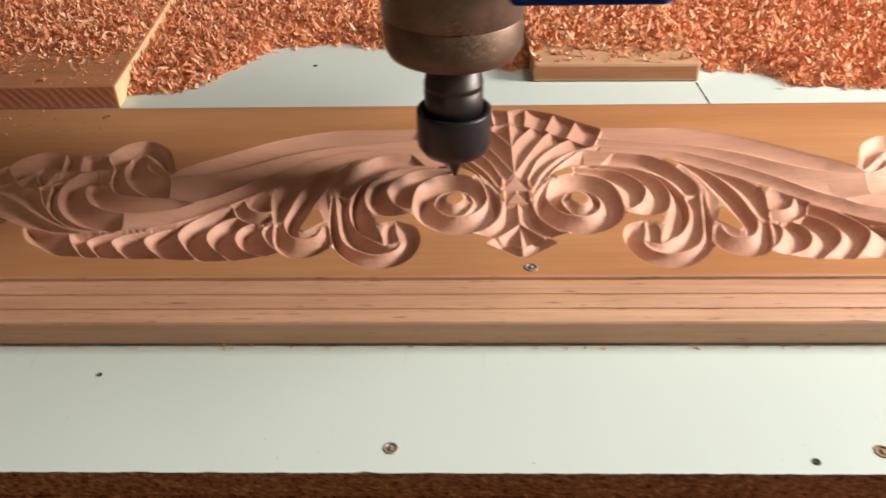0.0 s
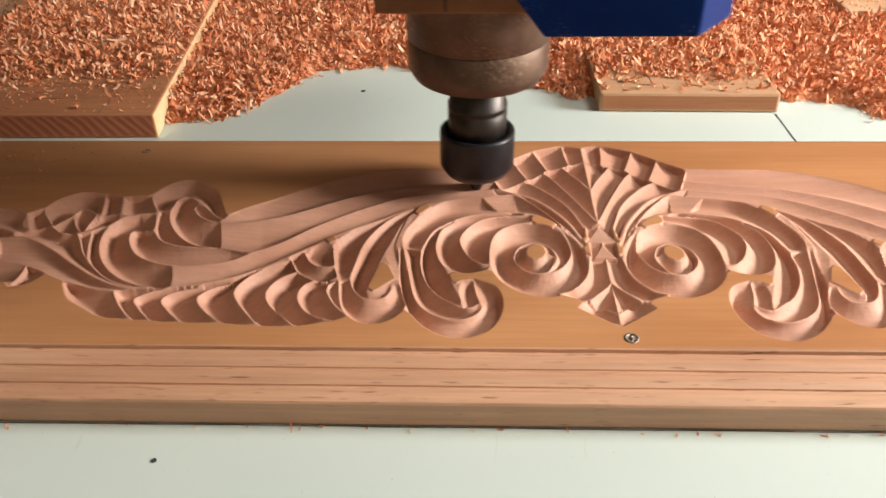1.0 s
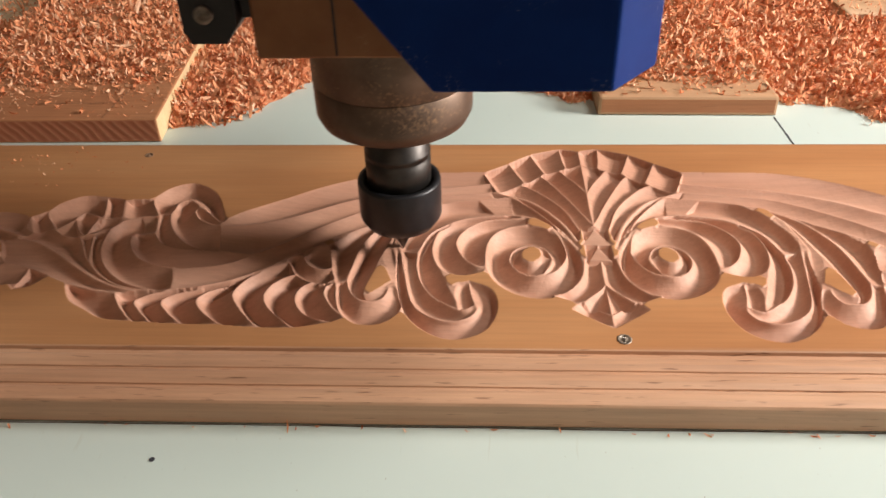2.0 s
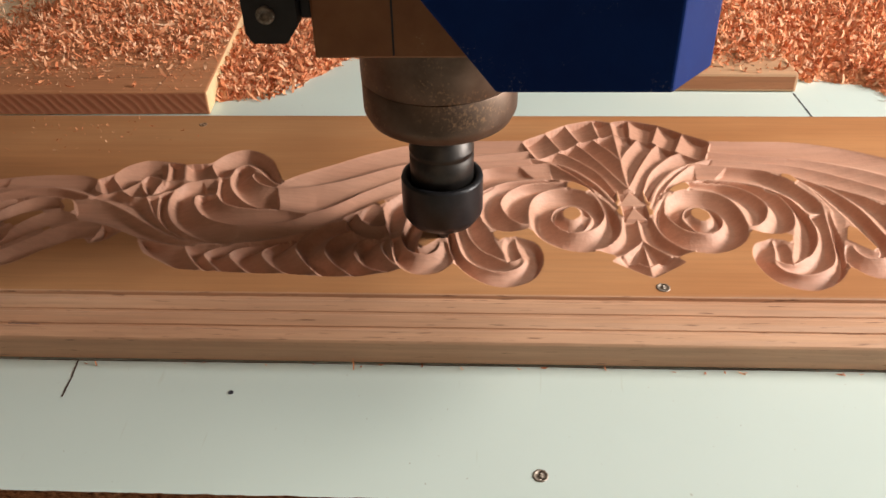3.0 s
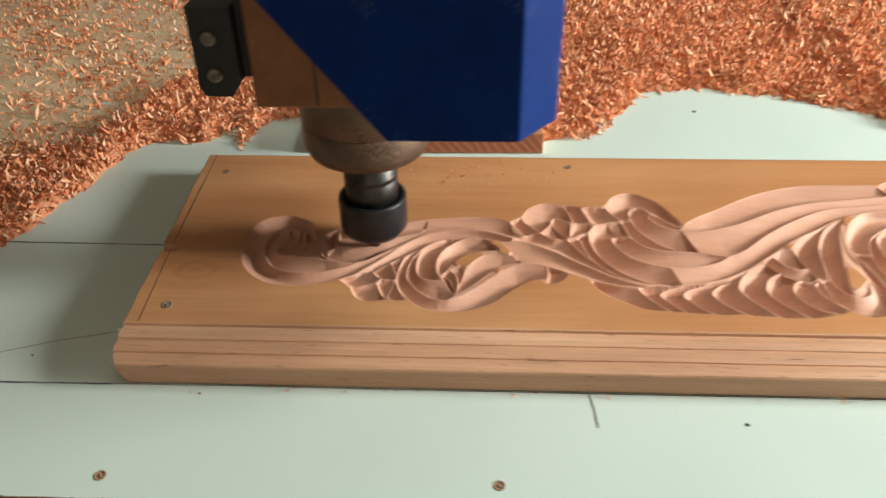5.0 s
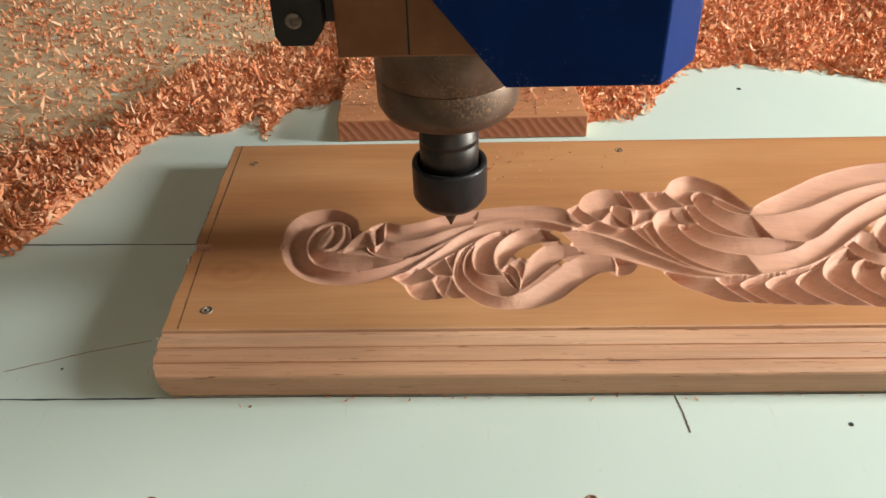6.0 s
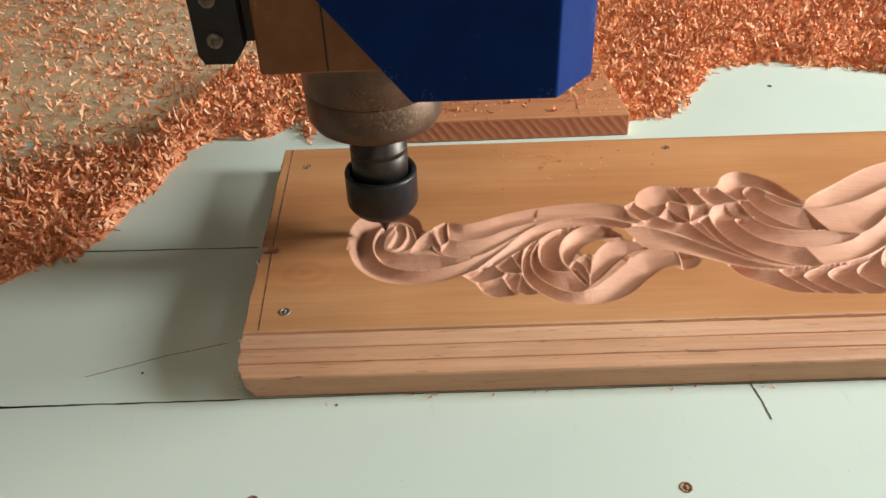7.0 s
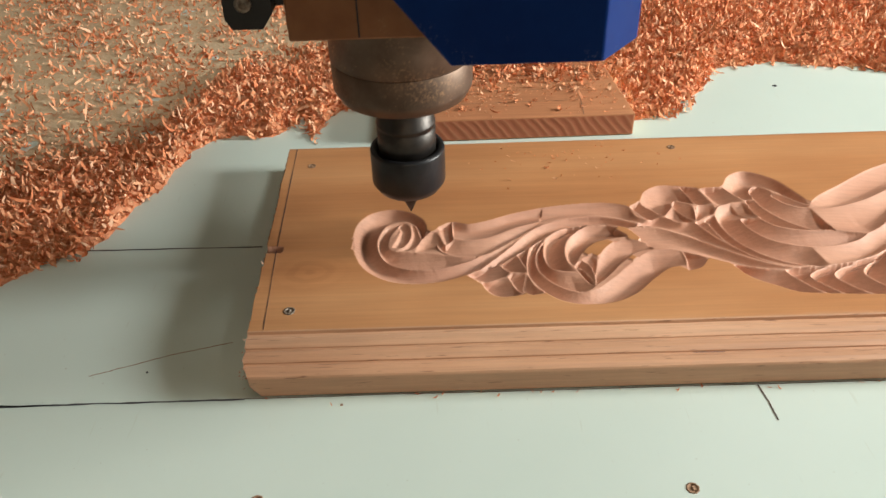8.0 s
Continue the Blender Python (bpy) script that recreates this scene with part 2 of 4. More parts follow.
# ---- bed of the machine ----
xs = np.arange(-0.9, 2.0, 0.0022)


def bed_layer(name, z0, z1, jag, out, mats, seed):
    """A slab whose front edge is broken and ragged."""
    e1 = -0.0757 + out + jag * (np.abs(lumps(xs, xs * 0, 260, seed)) ** 2 + 0.5 * np.abs(lumps(xs, xs * 0, 900, seed + 1)) ** 3)
    e2 = -0.0757 + out + 0.4 * jag * lumps(xs, xs * 0, 500, seed + 2)
    rows = [(1.6 + 0 * xs, z0), (e2, z0), (e2 * 0.5 + e1 * 0.5, (z0 + z1) / 2 + 0 * xs), (e1, z1), (-0.03 + 0 * xs, z1), (1.6 + 0 * xs, z1)]
    v = np.concatenate([np.stack([xs, y, np.broadcast_to(z, xs.shape)], 1) for y, z in rows])
    n = len(xs)
    i = np.arange(n - 1)
    f, s = [], []
    for r in range(len(rows)):
        q = (r + 1) % len(rows)
        f.append(np.stack([r * n + i, q * n + i, q * n + i + 1, r * n + i + 1], 1))
        s.append(np.full(n - 1, 1 if r in (3, 4) else 0))
    return tagged(sheet(name, v, np.concatenate(f)[:, ::-1], mats, np.concatenate(s)), kind="structure")


bed_layer("bed_top", -0.0146, 0.0, 0.0008, 0.0, [M_CHIP, M_WHITE], 3)
bed_layer("bed_underlay", -0.0242, -0.0170, 0.0030, 0.0005, [M_CHIP_LOW, M_CHIP_LOW], 11)
tagged(link("bed_base", box(bmesh.new(), -0.9, 2.0, -0.105, 1.6, -0.06, -0.0250, 0.001), M_BASE), kind="structure")
# the room round the machine, out of view: walls and ceiling added for warm bounce
M_FLOOR = speckled("concrete_floor", (0.22, 0.20, 0.18), (0.32, 0.30, 0.27), 0.9, 8)
M_WALL = speckled("plastered_wall", (0.50, 0.46, 0.40), (0.60, 0.55, 0.48), 0.9, 3)
tagged(link("floor", box(bmesh.new(), -3.2, 4.2, -3.2, 3.2, -0.95, -0.85), M_FLOOR), kind="structure")
tagged(link("bounce_wall_north", box(bmesh.new(), -3.2, 4.2, 3.2, 3.35, -0.85, 2.4), M_WALL), kind="structure")
tagged(link("bounce_wall_south", box(bmesh.new(), -3.2, 4.2, -3.35, -3.2, -0.85, 2.4), M_WALL), kind="structure")
tagged(link("bounce_wall_east", box(bmesh.new(), 4.2, 4.35, -3.2, 3.2, -0.85, 2.4), M_WALL), kind="structure")
tagged(link("bounce_ceiling", box(bmesh.new(), -3.35, 4.35, -3.35, 3.35, 2.4, 2.5), M_WALL), kind="structure")
tagged(link("bounce_wall_west", box(bmesh.new(), -3.35, -3.2, -3.2, 3.2, -0.85, 2.4), M_WALL), kind="structure")

# ---- the carved board ----
STEP = 0.0005
gx = np.arange(0.0, RIGHT + STEP / 2, STEP)
gy = np.arange(0.034, 0.2205, STEP)
cut = np.zeros((len(gx), len(gy)))


def spline(pts, n):
    """n points (mm), evenly spaced along a smooth line through the points given."""
    p = [np.array(q, float) for q in pts]
    p = [2 * p[0] - p[1], *p, 2 * p[-1] - p[-2]]
    u = np.arange(24)[:, None] / 24
    out = [0.5 * (2 * b + (c - a) * u + (2 * a - 5 * b + 4 * c - d) * u**2 + (3 * b - a - 3 * c + d) * u**3) for a, b, c, d in zip(p, p[1:], p[2:], p[3:])]
    line = np.concatenate(out + [p[-2][None]])
    way = np.concatenate([[0], np.cumsum(np.linalg.norm(np.diff(line, axis=0), axis=1))])
    at = np.linspace(0, way[-1], n)
    return np.stack([np.interp(at, way, line[:, 0]), np.interp(at, way, line[:, 1])], 1)


def gouge(steep, most, low, ridge_a, ridge_b, lip=0.5):
    """One hollow between two ridges (mm; x from the axis, y from the board's front). Its depth is the given share of its
    width, but no more than most, eased out at its end, and its lowest line lies at the share low of the way from ridge_a to ridge_b."""
    n = 700
    a, b = spline(ridge_a, n), spline(ridge_b, n)
    width = np.linalg.norm(a - b, axis=1)
    deep = 1.25 * np.minimum(most, steep * width) * np.clip(0.2 + np.linspace(1, 0, n) / 0.16, 0, 1)
    v = np.linspace(0, 1, int(width.max() / 0.2) + 4)
    down = np.sin(0.5 * np.pi * np.clip(v / low, 0, 1)) ** 0.9
    up = 1 - np.clip((v - low) / (1 - low), 0, 1) ** 1.45
    form = np.where(v < low, down, up)
    P = (a[:, None] * (1 - v[None, :, None]) + b[:, None] * v[None, :, None]) * 0.001
    d = (lip + deep[:, None] * form[None]) * 0.001
    i = np.round((P[..., 0] + MID) / STEP).astype(int)
    j = np.round((P[..., 1] - gy[0]) / STEP).astype(int)
    ok = (i >= 0) & (i < len(gx)) & (j >= 0) & (j < len(gy))
    cut[i[ok], j[ok]] = d[ok]


# scroll at the board's end
gouge(0.30, 3.8, 0.50, [(-449.5, 108.3), (-446.5, 118.2), (-449.7, 129.4), (-458.8, 137.4), (-469.6, 139.9), (-481.9, 134.9), (-489.2, 122.2), (-489.6, 104.6), (-486.1, 89.3), (-478.4, 76.7), (-465.1, 67.9), (-449.1, 65.6), (-433.2, 68.4), (-415.2, 77.3), (-398.0, 88.8)], [(-457.9, 100.1), (-452.9, 108.5), (-452.1, 120.3), (-458.5, 126.7), (-467.3, 126.0), (-473.0, 119.6), (-475.8, 106.7), (-472.3, 91.9), (-465.0, 83.4), (-452.5, 79.1), (-439.5, 79.5), (-423.0, 85.1), (-407.6, 94.2), (-391.6, 105.9)])
gouge(0.34, 4.2, 0.26, [(-463.7, 125.2), (-471.3, 120.7), (-475.4, 106.7), (-472.3, 91.9), (-465.0, 83.4), (-452.5, 79.1), (-439.5, 79.5), (-423.0, 85.1), (-407.6, 94.2)], [(-463.3, 122.7), (-467.8, 113.3), (-468.7, 101.8), (-464.5, 97.1), (-452.7, 95.4), (-442.7, 93.8), (-434.4, 91.7), (-421.2, 89.4), (-407.6, 94.2)])
gouge(0.30, 3.0, 0.60, [(-463.7, 122.7), (-460.9, 125.6), (-456.6, 122.3), (-455.7, 111.5), (-459.6, 101.3), (-467.3, 100.0)], [(-463.7, 122.7), (-462.1, 117.2), (-463.6, 110.8), (-465.8, 105.1), (-467.3, 100.0)])
gouge(0.25, 3.0, 0.40, [(-455.9, 122.3), (-455.4, 111.5), (-459.3, 101.3), (-464.5, 97.1)], [(-452.1, 120.3), (-449.5, 108.3), (-452.8, 99.9), (-460.5, 95.8)])
gouge(0.14, 2.0, 0.50, [(-452.7, 95.9), (-449.5, 106.6), (-440.9, 115.5), (-434.3, 98.9)], [(-452.7, 94.8), (-442.7, 93.8), (-434.4, 91.7), (-431.1, 91.0)])
# leaves beside it
gouge(0.20, 2.6, 0.30, [(-438.8, 119.0), (-430.3, 124.6), (-419.9, 121.6), (-405.7, 125.8), (-392.9, 131.3), (-372.8, 137.2), (-358.1, 139.7)], [(-435.3, 100.7), (-429.7, 107.3), (-420.5, 105.7), (-406.7, 109.0), (-392.3, 117.2), (-376.1, 123.0), (-359.8, 127.1)])
gouge(0.30, 3.0, 0.30, [(-440.3, 103.2), (-437.0, 96.3), (-429.4, 90.9), (-417.8, 89.8), (-407.7, 93.7), (-393.3, 105.4), (-378.4, 117.6)], [(-435.3, 100.7), (-429.7, 107.3), (-420.6, 105.1), (-406.1, 108.4), (-390.6, 117.1), (-379.8, 121.3), (-374.3, 123.5)])
gouge(0.28, 3.0, 0.75, [(-438.8, 119.0), (-437.2, 110.6), (-434.9, 100.7)], [(-430.3, 124.6), (-430.2, 114.9), (-429.7, 107.3)])
gouge(0.18, 2.4, 0.60, [(-372.8, 137.2), (-358.1, 139.7), (-336.3, 141.1), (-319.3, 136.2), (-314.6, 124.6), (-292.8, 113.7), (-270.4, 96.3), (-252.0, 81.6)], [(-376.1, 123.0), (-359.8, 127.1), (-342.2, 127.4), (-328.7, 124.1), (-315.9, 118.6), (-294.7, 106.1), (-272.0, 90.8), (-253.2, 77.9)])
gouge(0.22, 2.8, 0.45, [(-415.2, 77.3), (-395.5, 99.2), (-378.5, 117.0), (-360.1, 125.2), (-338.8, 126.5), (-319.2, 119.3), (-294.7, 106.1), (-272.0, 90.8), (-253.2, 77.9)], [(-398.2, 87.2), (-385.7, 96.5), (-374.5, 106.2), (-361.4, 115.5), (-340.2, 118.0), (-323.8, 113.6), (-308.7, 104.0), (-289.2, 88.3), (-260.2, 76.1)])
gouge(0.34, 3.0, 0.25, [(-421.9, 71.4), (-417.3, 67.1), (-411.9, 65.9), (-402.8, 69.5)], [(-404.2, 81.5), (-401.1, 78.7), (-399.1, 75.5), (-398.4, 72.4)])
gouge(0.36, 3.4, 0.25, [(-414.8, 64.5), (-410.6, 55.9), (-404.0, 52.2), (-393.0, 53.6)], [(-409.4, 65.7), (-402.8, 69.0), (-398.2, 66.7), (-392.9, 55.1)])
gouge(0.34, 3.0, 0.25, [(-404.1, 82.1), (-400.0, 75.5), (-395.4, 73.8), (-389.6, 73.0)], [(-393.1, 88.5), (-390.2, 84.6), (-388.7, 79.2), (-388.0, 72.9)])
gouge(0.34, 3.0, 0.30, [(-399.0, 68.3), (-396.5, 60.1), (-392.9, 54.6)], [(-395.4, 72.7), (-389.8, 71.4), (-390.4, 58.9)])
gouge(0.34, 3.0, 0.25, [(-392.4, 89.1), (-389.6, 80.3), (-387.2, 71.3)], [(-385.4, 96.5), (-387.5, 84.5), (-387.2, 71.3)])
gouge(0.36, 3.0, 0.30, [(-392.7, 57.5), (-388.4, 53.4), (-381.5, 54.1)], [(-388.8, 71.4), (-385.2, 60.6), (-380.4, 55.5)])
# the spiral leaf under the stem
gouge(0.34, 4.2, 0.30, [(-382.0, 99.7), (-387.1, 85.5), (-387.6, 70.8), (-382.2, 58.5), (-372.9, 48.4), (-360.4, 44.1), (-344.9, 45.2), (-331.2, 52.2), (-319.3, 64.0), (-307.5, 73.7), (-297.6, 74.8)], [(-374.7, 105.0), (-380.3, 93.4), (-382.2, 78.9), (-378.8, 69.4), (-369.0, 58.9), (-358.7, 55.0), (-350.5, 57.5), (-339.2, 67.5), (-327.2, 79.9), (-315.3, 89.6), (-298.8, 92.1)])
gouge(0.34, 3.8, 0.28, [(-370.9, 108.3), (-380.3, 93.4), (-382.2, 78.9), (-378.8, 69.4), (-369.0, 58.9), (-358.7, 55.0), (-351.5, 59.0)], [(-366.9, 112.8), (-373.7, 105.0), (-377.0, 93.3), (-376.6, 82.3), (-372.6, 75.3), (-364.6, 72.8), (-357.4, 73.5)])
gouge(0.36, 4.4, 0.26, [(-361.3, 116.1), (-373.7, 105.0), (-377.0, 93.3), (-376.6, 82.3), (-372.6, 75.3), (-363.3, 72.7)], [(-347.2, 117.8), (-359.2, 106.6), (-364.1, 95.4), (-364.6, 84.4), (-362.7, 76.9), (-358.0, 73.5)])
gouge(0.30, 4.0, 0.40, [(-336.8, 117.9), (-351.1, 115.0), (-360.9, 103.8), (-364.5, 92.6), (-363.9, 82.2), (-360.8, 76.8)], [(-325.5, 104.8), (-343.1, 101.1), (-351.5, 94.8), (-356.7, 86.7), (-360.8, 76.8)])
gouge(0.20, 3.6, 0.60, [(-360.8, 76.8), (-355.0, 85.0), (-349.3, 88.0)], [(-351.9, 60.0), (-347.4, 72.0), (-346.9, 82.5)])
gouge(0.36, 3.6, 0.25, [(-360.8, 76.8), (-356.6, 74.5), (-353.4, 66.1), (-351.9, 60.0)], [(-356.0, 82.9), (-352.1, 78.5), (-350.8, 70.6), (-351.1, 61.0)])
gouge(0.24, 3.2, 0.72, [(-346.9, 82.5), (-339.3, 94.1), (-329.6, 101.0), (-316.7, 98.6), (-299.7, 92.7)], [(-351.3, 60.0), (-343.3, 67.7), (-333.1, 79.7), (-321.2, 89.9), (-298.8, 92.1)])
gouge(0.34, 3.2, 0.22, [(-298.2, 92.1), (-296.0, 84.8), (-296.8, 76.8), (-297.5, 71.6)], [(-284.0, 85.9), (-285.4, 79.5), (-290.0, 73.3), (-297.1, 70.6)])
# the tuft of leaves above the stem
gouge(0.30, 3.2, 0.35, [(-317.3, 135.8), (-313.6, 128.4), (-309.7, 121.2)], [(-310.0, 141.1), (-304.1, 133.6), (-297.8, 125.7)])
gouge(0.28, 4.0, 0.70, [(-310.0, 141.1), (-304.8, 151.9), (-294.3, 158.8), (-281.4, 157.6)], [(-297.8, 125.7), (-292.3, 133.7), (-288.2, 141.8), (-275.8, 136.6)])
gouge(0.30, 3.2, 0.30, [(-281.2, 157.0), (-278.5, 147.2), (-275.8, 136.6)], [(-270.9, 155.2), (-268.0, 146.1), (-264.9, 136.7)])
gouge(0.30, 3.2, 0.30, [(-268.5, 154.0), (-266.4, 145.5), (-263.4, 136.2)], [(-253.0, 155.3), (-249.5, 147.4), (-244.3, 138.6)])
gouge(0.28, 3.0, 0.60, [(-297.8, 125.7), (-292.3, 133.7), (-289.9, 134.8)], [(-290.3, 119.2), (-285.2, 116.5), (-280.6, 118.2)])
gouge(0.34, 3.0, 0.30, [(-291.0, 136.0), (-286.5, 125.8), (-279.9, 118.7)], [(-287.7, 142.4), (-279.2, 137.2), (-279.1, 127.0)])
gouge(0.32, 3.0, 0.40, [(-277.0, 128.1), (-274.5, 136.7), (-264.4, 136.1)], [(-279.6, 118.7), (-272.4, 123.7), (-267.5, 124.8)])
gouge(0.30, 2.8, 0.40, [(-281.5, 116.6), (-275.1, 104.5), (-267.7, 93.6)], [(-274.0, 117.2), (-270.3, 104.6), (-266.8, 93.6)])
gouge(0.26, 3.4, 0.45, [(-309.5, 120.7), (-301.1, 124.6), (-289.9, 118.1), (-281.5, 116.6), (-270.8, 98.5), (-257.2, 84.1), (-242.3, 74.9), (-227.5, 70.6)], [(-319.0, 115.7), (-307.2, 113.7), (-290.6, 103.9), (-272.8, 90.1), (-256.7, 78.9), (-244.5, 73.1), (-235.3, 71.0), (-225.6, 69.7)])
gouge(0.32, 4.4, 0.45, [(-274.0, 117.2), (-270.9, 104.6), (-265.3, 92.1), (-252.9, 80.3), (-239.0, 73.6), (-224.0, 71.1)], [(-267.3, 124.3), (-267.6, 115.1), (-264.4, 103.6), (-256.5, 89.8), (-243.5, 78.1), (-228.1, 72.4)])
gouge(0.36, 4.6, 0.30, [(-252.4, 138.5), (-263.1, 132.7), (-267.5, 121.5), (-264.4, 103.6), (-256.5, 89.8), (-243.5, 78.1), (-228.7, 72.4), (-217.0, 71.2)], [(-241.2, 123.9), (-245.0, 119.5), (-252.0, 120.0), (-251.0, 111.0), (-242.9, 98.8), (-231.0, 92.5), (-220.9, 88.2), (-214.9, 71.6)])
gouge(0.30, 3.4, 0.45, [(-254.6, 138.5), (-250.1, 138.6), (-245.6, 138.6)], [(-245.2, 120.1), (-242.3, 120.6), (-240.9, 123.9)])
gouge(0.36, 4.2, 0.26, [(-244.0, 120.1), (-252.5, 120.6), (-251.0, 111.0), (-242.6, 98.8), (-229.4, 92.0), (-213.9, 89.2), (-194.6, 93.8), (-180.3, 101.8)], [(-242.6, 119.6), (-239.5, 119.6), (-232.5, 111.1), (-218.8, 106.1), (-200.4, 104.7), (-180.4, 102.3)])
gouge(0.36, 3.8, 0.26, [(-243.9, 142.1), (-243.0, 130.6), (-239.8, 119.6), (-232.5, 111.1), (-218.9, 106.6), (-200.4, 104.7), (-180.4, 102.3)], [(-238.1, 142.1), (-236.1, 134.6), (-231.9, 125.1), (-222.4, 113.3), (-211.6, 107.2), (-197.6, 105.7), (-180.6, 103.3)])
gouge(0.34, 4.0, 0.45, [(-252.8, 156.5), (-245.5, 168.6), (-233.3, 173.2), (-218.7, 163.0), (-210.2, 146.5), (-204.0, 130.9)], [(-243.3, 140.4), (-237.7, 141.0), (-237.1, 151.7), (-231.6, 155.4), (-221.3, 148.2), (-212.1, 135.4), (-204.6, 130.9)])
gouge(0.36, 4.4, 0.26, [(-230.6, 155.4), (-237.9, 151.1), (-236.9, 137.5), (-231.9, 125.1), (-222.4, 113.3), (-211.6, 107.2), (-197.8, 106.2), (-182.2, 110.5)], [(-229.9, 155.4), (-223.9, 148.2), (-224.4, 142.8), (-220.0, 136.5), (-212.0, 131.4), (-203.7, 129.8), (-186.7, 131.0)])
gouge(0.34, 3.0, 0.30, [(-224.9, 143.4), (-219.9, 135.9), (-211.8, 130.8), (-203.5, 129.2)], [(-224.6, 148.2), (-218.1, 143.5), (-211.1, 136.5), (-203.8, 130.3)])
# the long bands that sweep up to the shell
gouge(0.16, 2.6, 0.60, [(-42.7, 187.4), (-80.2, 186.5), (-114.3, 185.0), (-147.0, 173.6), (-177.1, 154.5), (-196.9, 141.3), (-208.4, 129.7)], [(-43.2, 176.7), (-86.5, 168.8), (-112.7, 164.2), (-138.0, 154.7), (-158.8, 142.7), (-173.4, 135.1), (-194.0, 128.7), (-206.5, 128.6)])
gouge(0.20, 3.0, 0.62, [(-43.2, 176.7), (-86.5, 168.8), (-112.7, 164.2), (-138.0, 154.7), (-158.8, 142.7), (-173.4, 135.1), (-194.0, 128.7), (-206.5, 128.6)], [(-43.6, 166.4), (-79.7, 161.2), (-105.6, 156.2), (-130.1, 142.9), (-152.9, 125.7), (-168.6, 110.6), (-181.8, 101.8), (-200.4, 104.7)])
gouge(0.20, 3.2, 0.65, [(-43.6, 166.4), (-79.7, 161.2), (-105.6, 156.2), (-130.1, 142.9), (-152.9, 125.7), (-168.6, 110.6), (-181.8, 101.8), (-194.6, 93.8), (-213.9, 89.2), (-220.7, 87.7)], [(-43.9, 159.0), (-63.4, 156.4), (-79.5, 153.3), (-100.1, 145.4), (-121.0, 130.9), (-139.6, 118.8), (-155.5, 104.6), (-173.3, 89.6), (-190.8, 78.7), (-209.0, 72.6), (-215.6, 71.2)])
gouge(0.22, 2.6, 0.50, [(-323.2, 114.6), (-307.0, 113.1), (-290.6, 103.9), (-272.8, 90.1), (-256.7, 78.9), (-239.8, 71.8), (-225.1, 70.2)], [(-312.5, 92.7), (-302.7, 90.8), (-288.1, 84.7), (-273.1, 76.9), (-256.5, 71.2), (-241.6, 69.1), (-224.9, 69.3)])
# the row of scalloped petals
gouge(0.36, 4.2, 0.32, [(-270.7, 73.3), (-263.6, 62.3), (-253.0, 55.2), (-242.5, 49.1), (-228.9, 47.3)], [(-258.4, 70.3), (-244.3, 68.6), (-239.3, 60.4), (-234.3, 54.2), (-228.8, 48.5)])
gouge(0.36, 4.4, 0.30, [(-236.9, 70.1), (-243.3, 68.2), (-239.0, 60.4), (-234.3, 54.2), (-227.8, 47.3)], [(-217.0, 71.2), (-226.4, 67.1), (-231.4, 62.2), (-226.7, 55.1), (-219.0, 46.6)])
gouge(0.36, 4.4, 0.30, [(-217.0, 71.2), (-226.4, 67.1), (-231.4, 62.2), (-226.7, 55.1), (-219.0, 46.6)], [(-200.3, 73.6), (-212.0, 68.6), (-218.0, 62.0), (-212.5, 54.0), (-203.8, 45.6)])
gouge(0.36, 4.6, 0.30, [(-200.3, 73.6), (-212.0, 68.6), (-218.0, 62.0), (-212.5, 54.0), (-203.8, 45.6)], [(-183.8, 78.7), (-195.6, 70.9), (-200.8, 63.4), (-195.0, 54.2), (-184.6, 45.4)])
gouge(0.36, 4.8, 0.30, [(-183.8, 78.7), (-195.6, 70.9), (-200.8, 63.4), (-195.0, 54.2), (-184.6, 45.4)], [(-161.3, 95.6), (-174.1, 86.8), (-181.5, 77.4), (-184.0, 68.0), (-177.7, 56.5), (-166.8, 43.6)])
gouge(0.36, 5.0, 0.32, [(-161.3, 95.6), (-174.1, 86.8), (-181.5, 77.4), (-184.0, 68.0), (-177.7, 56.5), (-166.8, 43.6)], [(-153.3, 86.0), (-162.3, 80.8), (-167.4, 73.5), (-168.2, 65.5), (-163.4, 56.7), (-149.9, 43.4)])
gouge(0.38, 5.0, 0.32, [(-153.3, 86.0), (-162.3, 80.8), (-167.4, 73.5), (-168.2, 65.5), (-163.4, 56.7), (-149.9, 43.4)], [(-144.9, 78.7), (-150.5, 74.6), (-152.8, 67.4), (-150.2, 58.9), (-144.3, 52.3), (-133.2, 47.6)])
gouge(0.38, 4.6, 0.32, [(-144.9, 78.7), (-150.5, 74.6), (-152.8, 67.4), (-150.2, 58.9), (-144.3, 52.3), (-133.2, 47.6)], [(-136.2, 77.0), (-138.9, 74.2), (-138.3, 68.0), (-133.8, 59.5), (-129.9, 55.0), (-126.3, 51.3)])
gouge(0.36, 3.6, 0.32, [(-136.2, 77.0), (-138.9, 74.2), (-138.3, 68.0), (-133.8, 59.5), (-129.9, 55.0), (-126.3, 51.3)], [(-134.0, 77.0), (-132.8, 70.3), (-130.6, 61.7), (-128.5, 56.2), (-126.3, 51.3)])
gouge(0.34, 3.2, 0.30, [(-161.3, 95.6), (-156.3, 85.5), (-148.4, 79.1), (-139.7, 77.8), (-134.6, 81.6)], [(-155.0, 101.6), (-150.7, 93.2), (-144.3, 89.4), (-138.6, 90.0), (-136.0, 91.9)])
gouge(0.32, 3.2, 0.35, [(-155.0, 101.6), (-150.7, 93.2), (-144.3, 89.4), (-135.9, 91.0)], [(-153.2, 104.6), (-147.4, 109.8), (-141.1, 107.8), (-136.5, 99.7)])
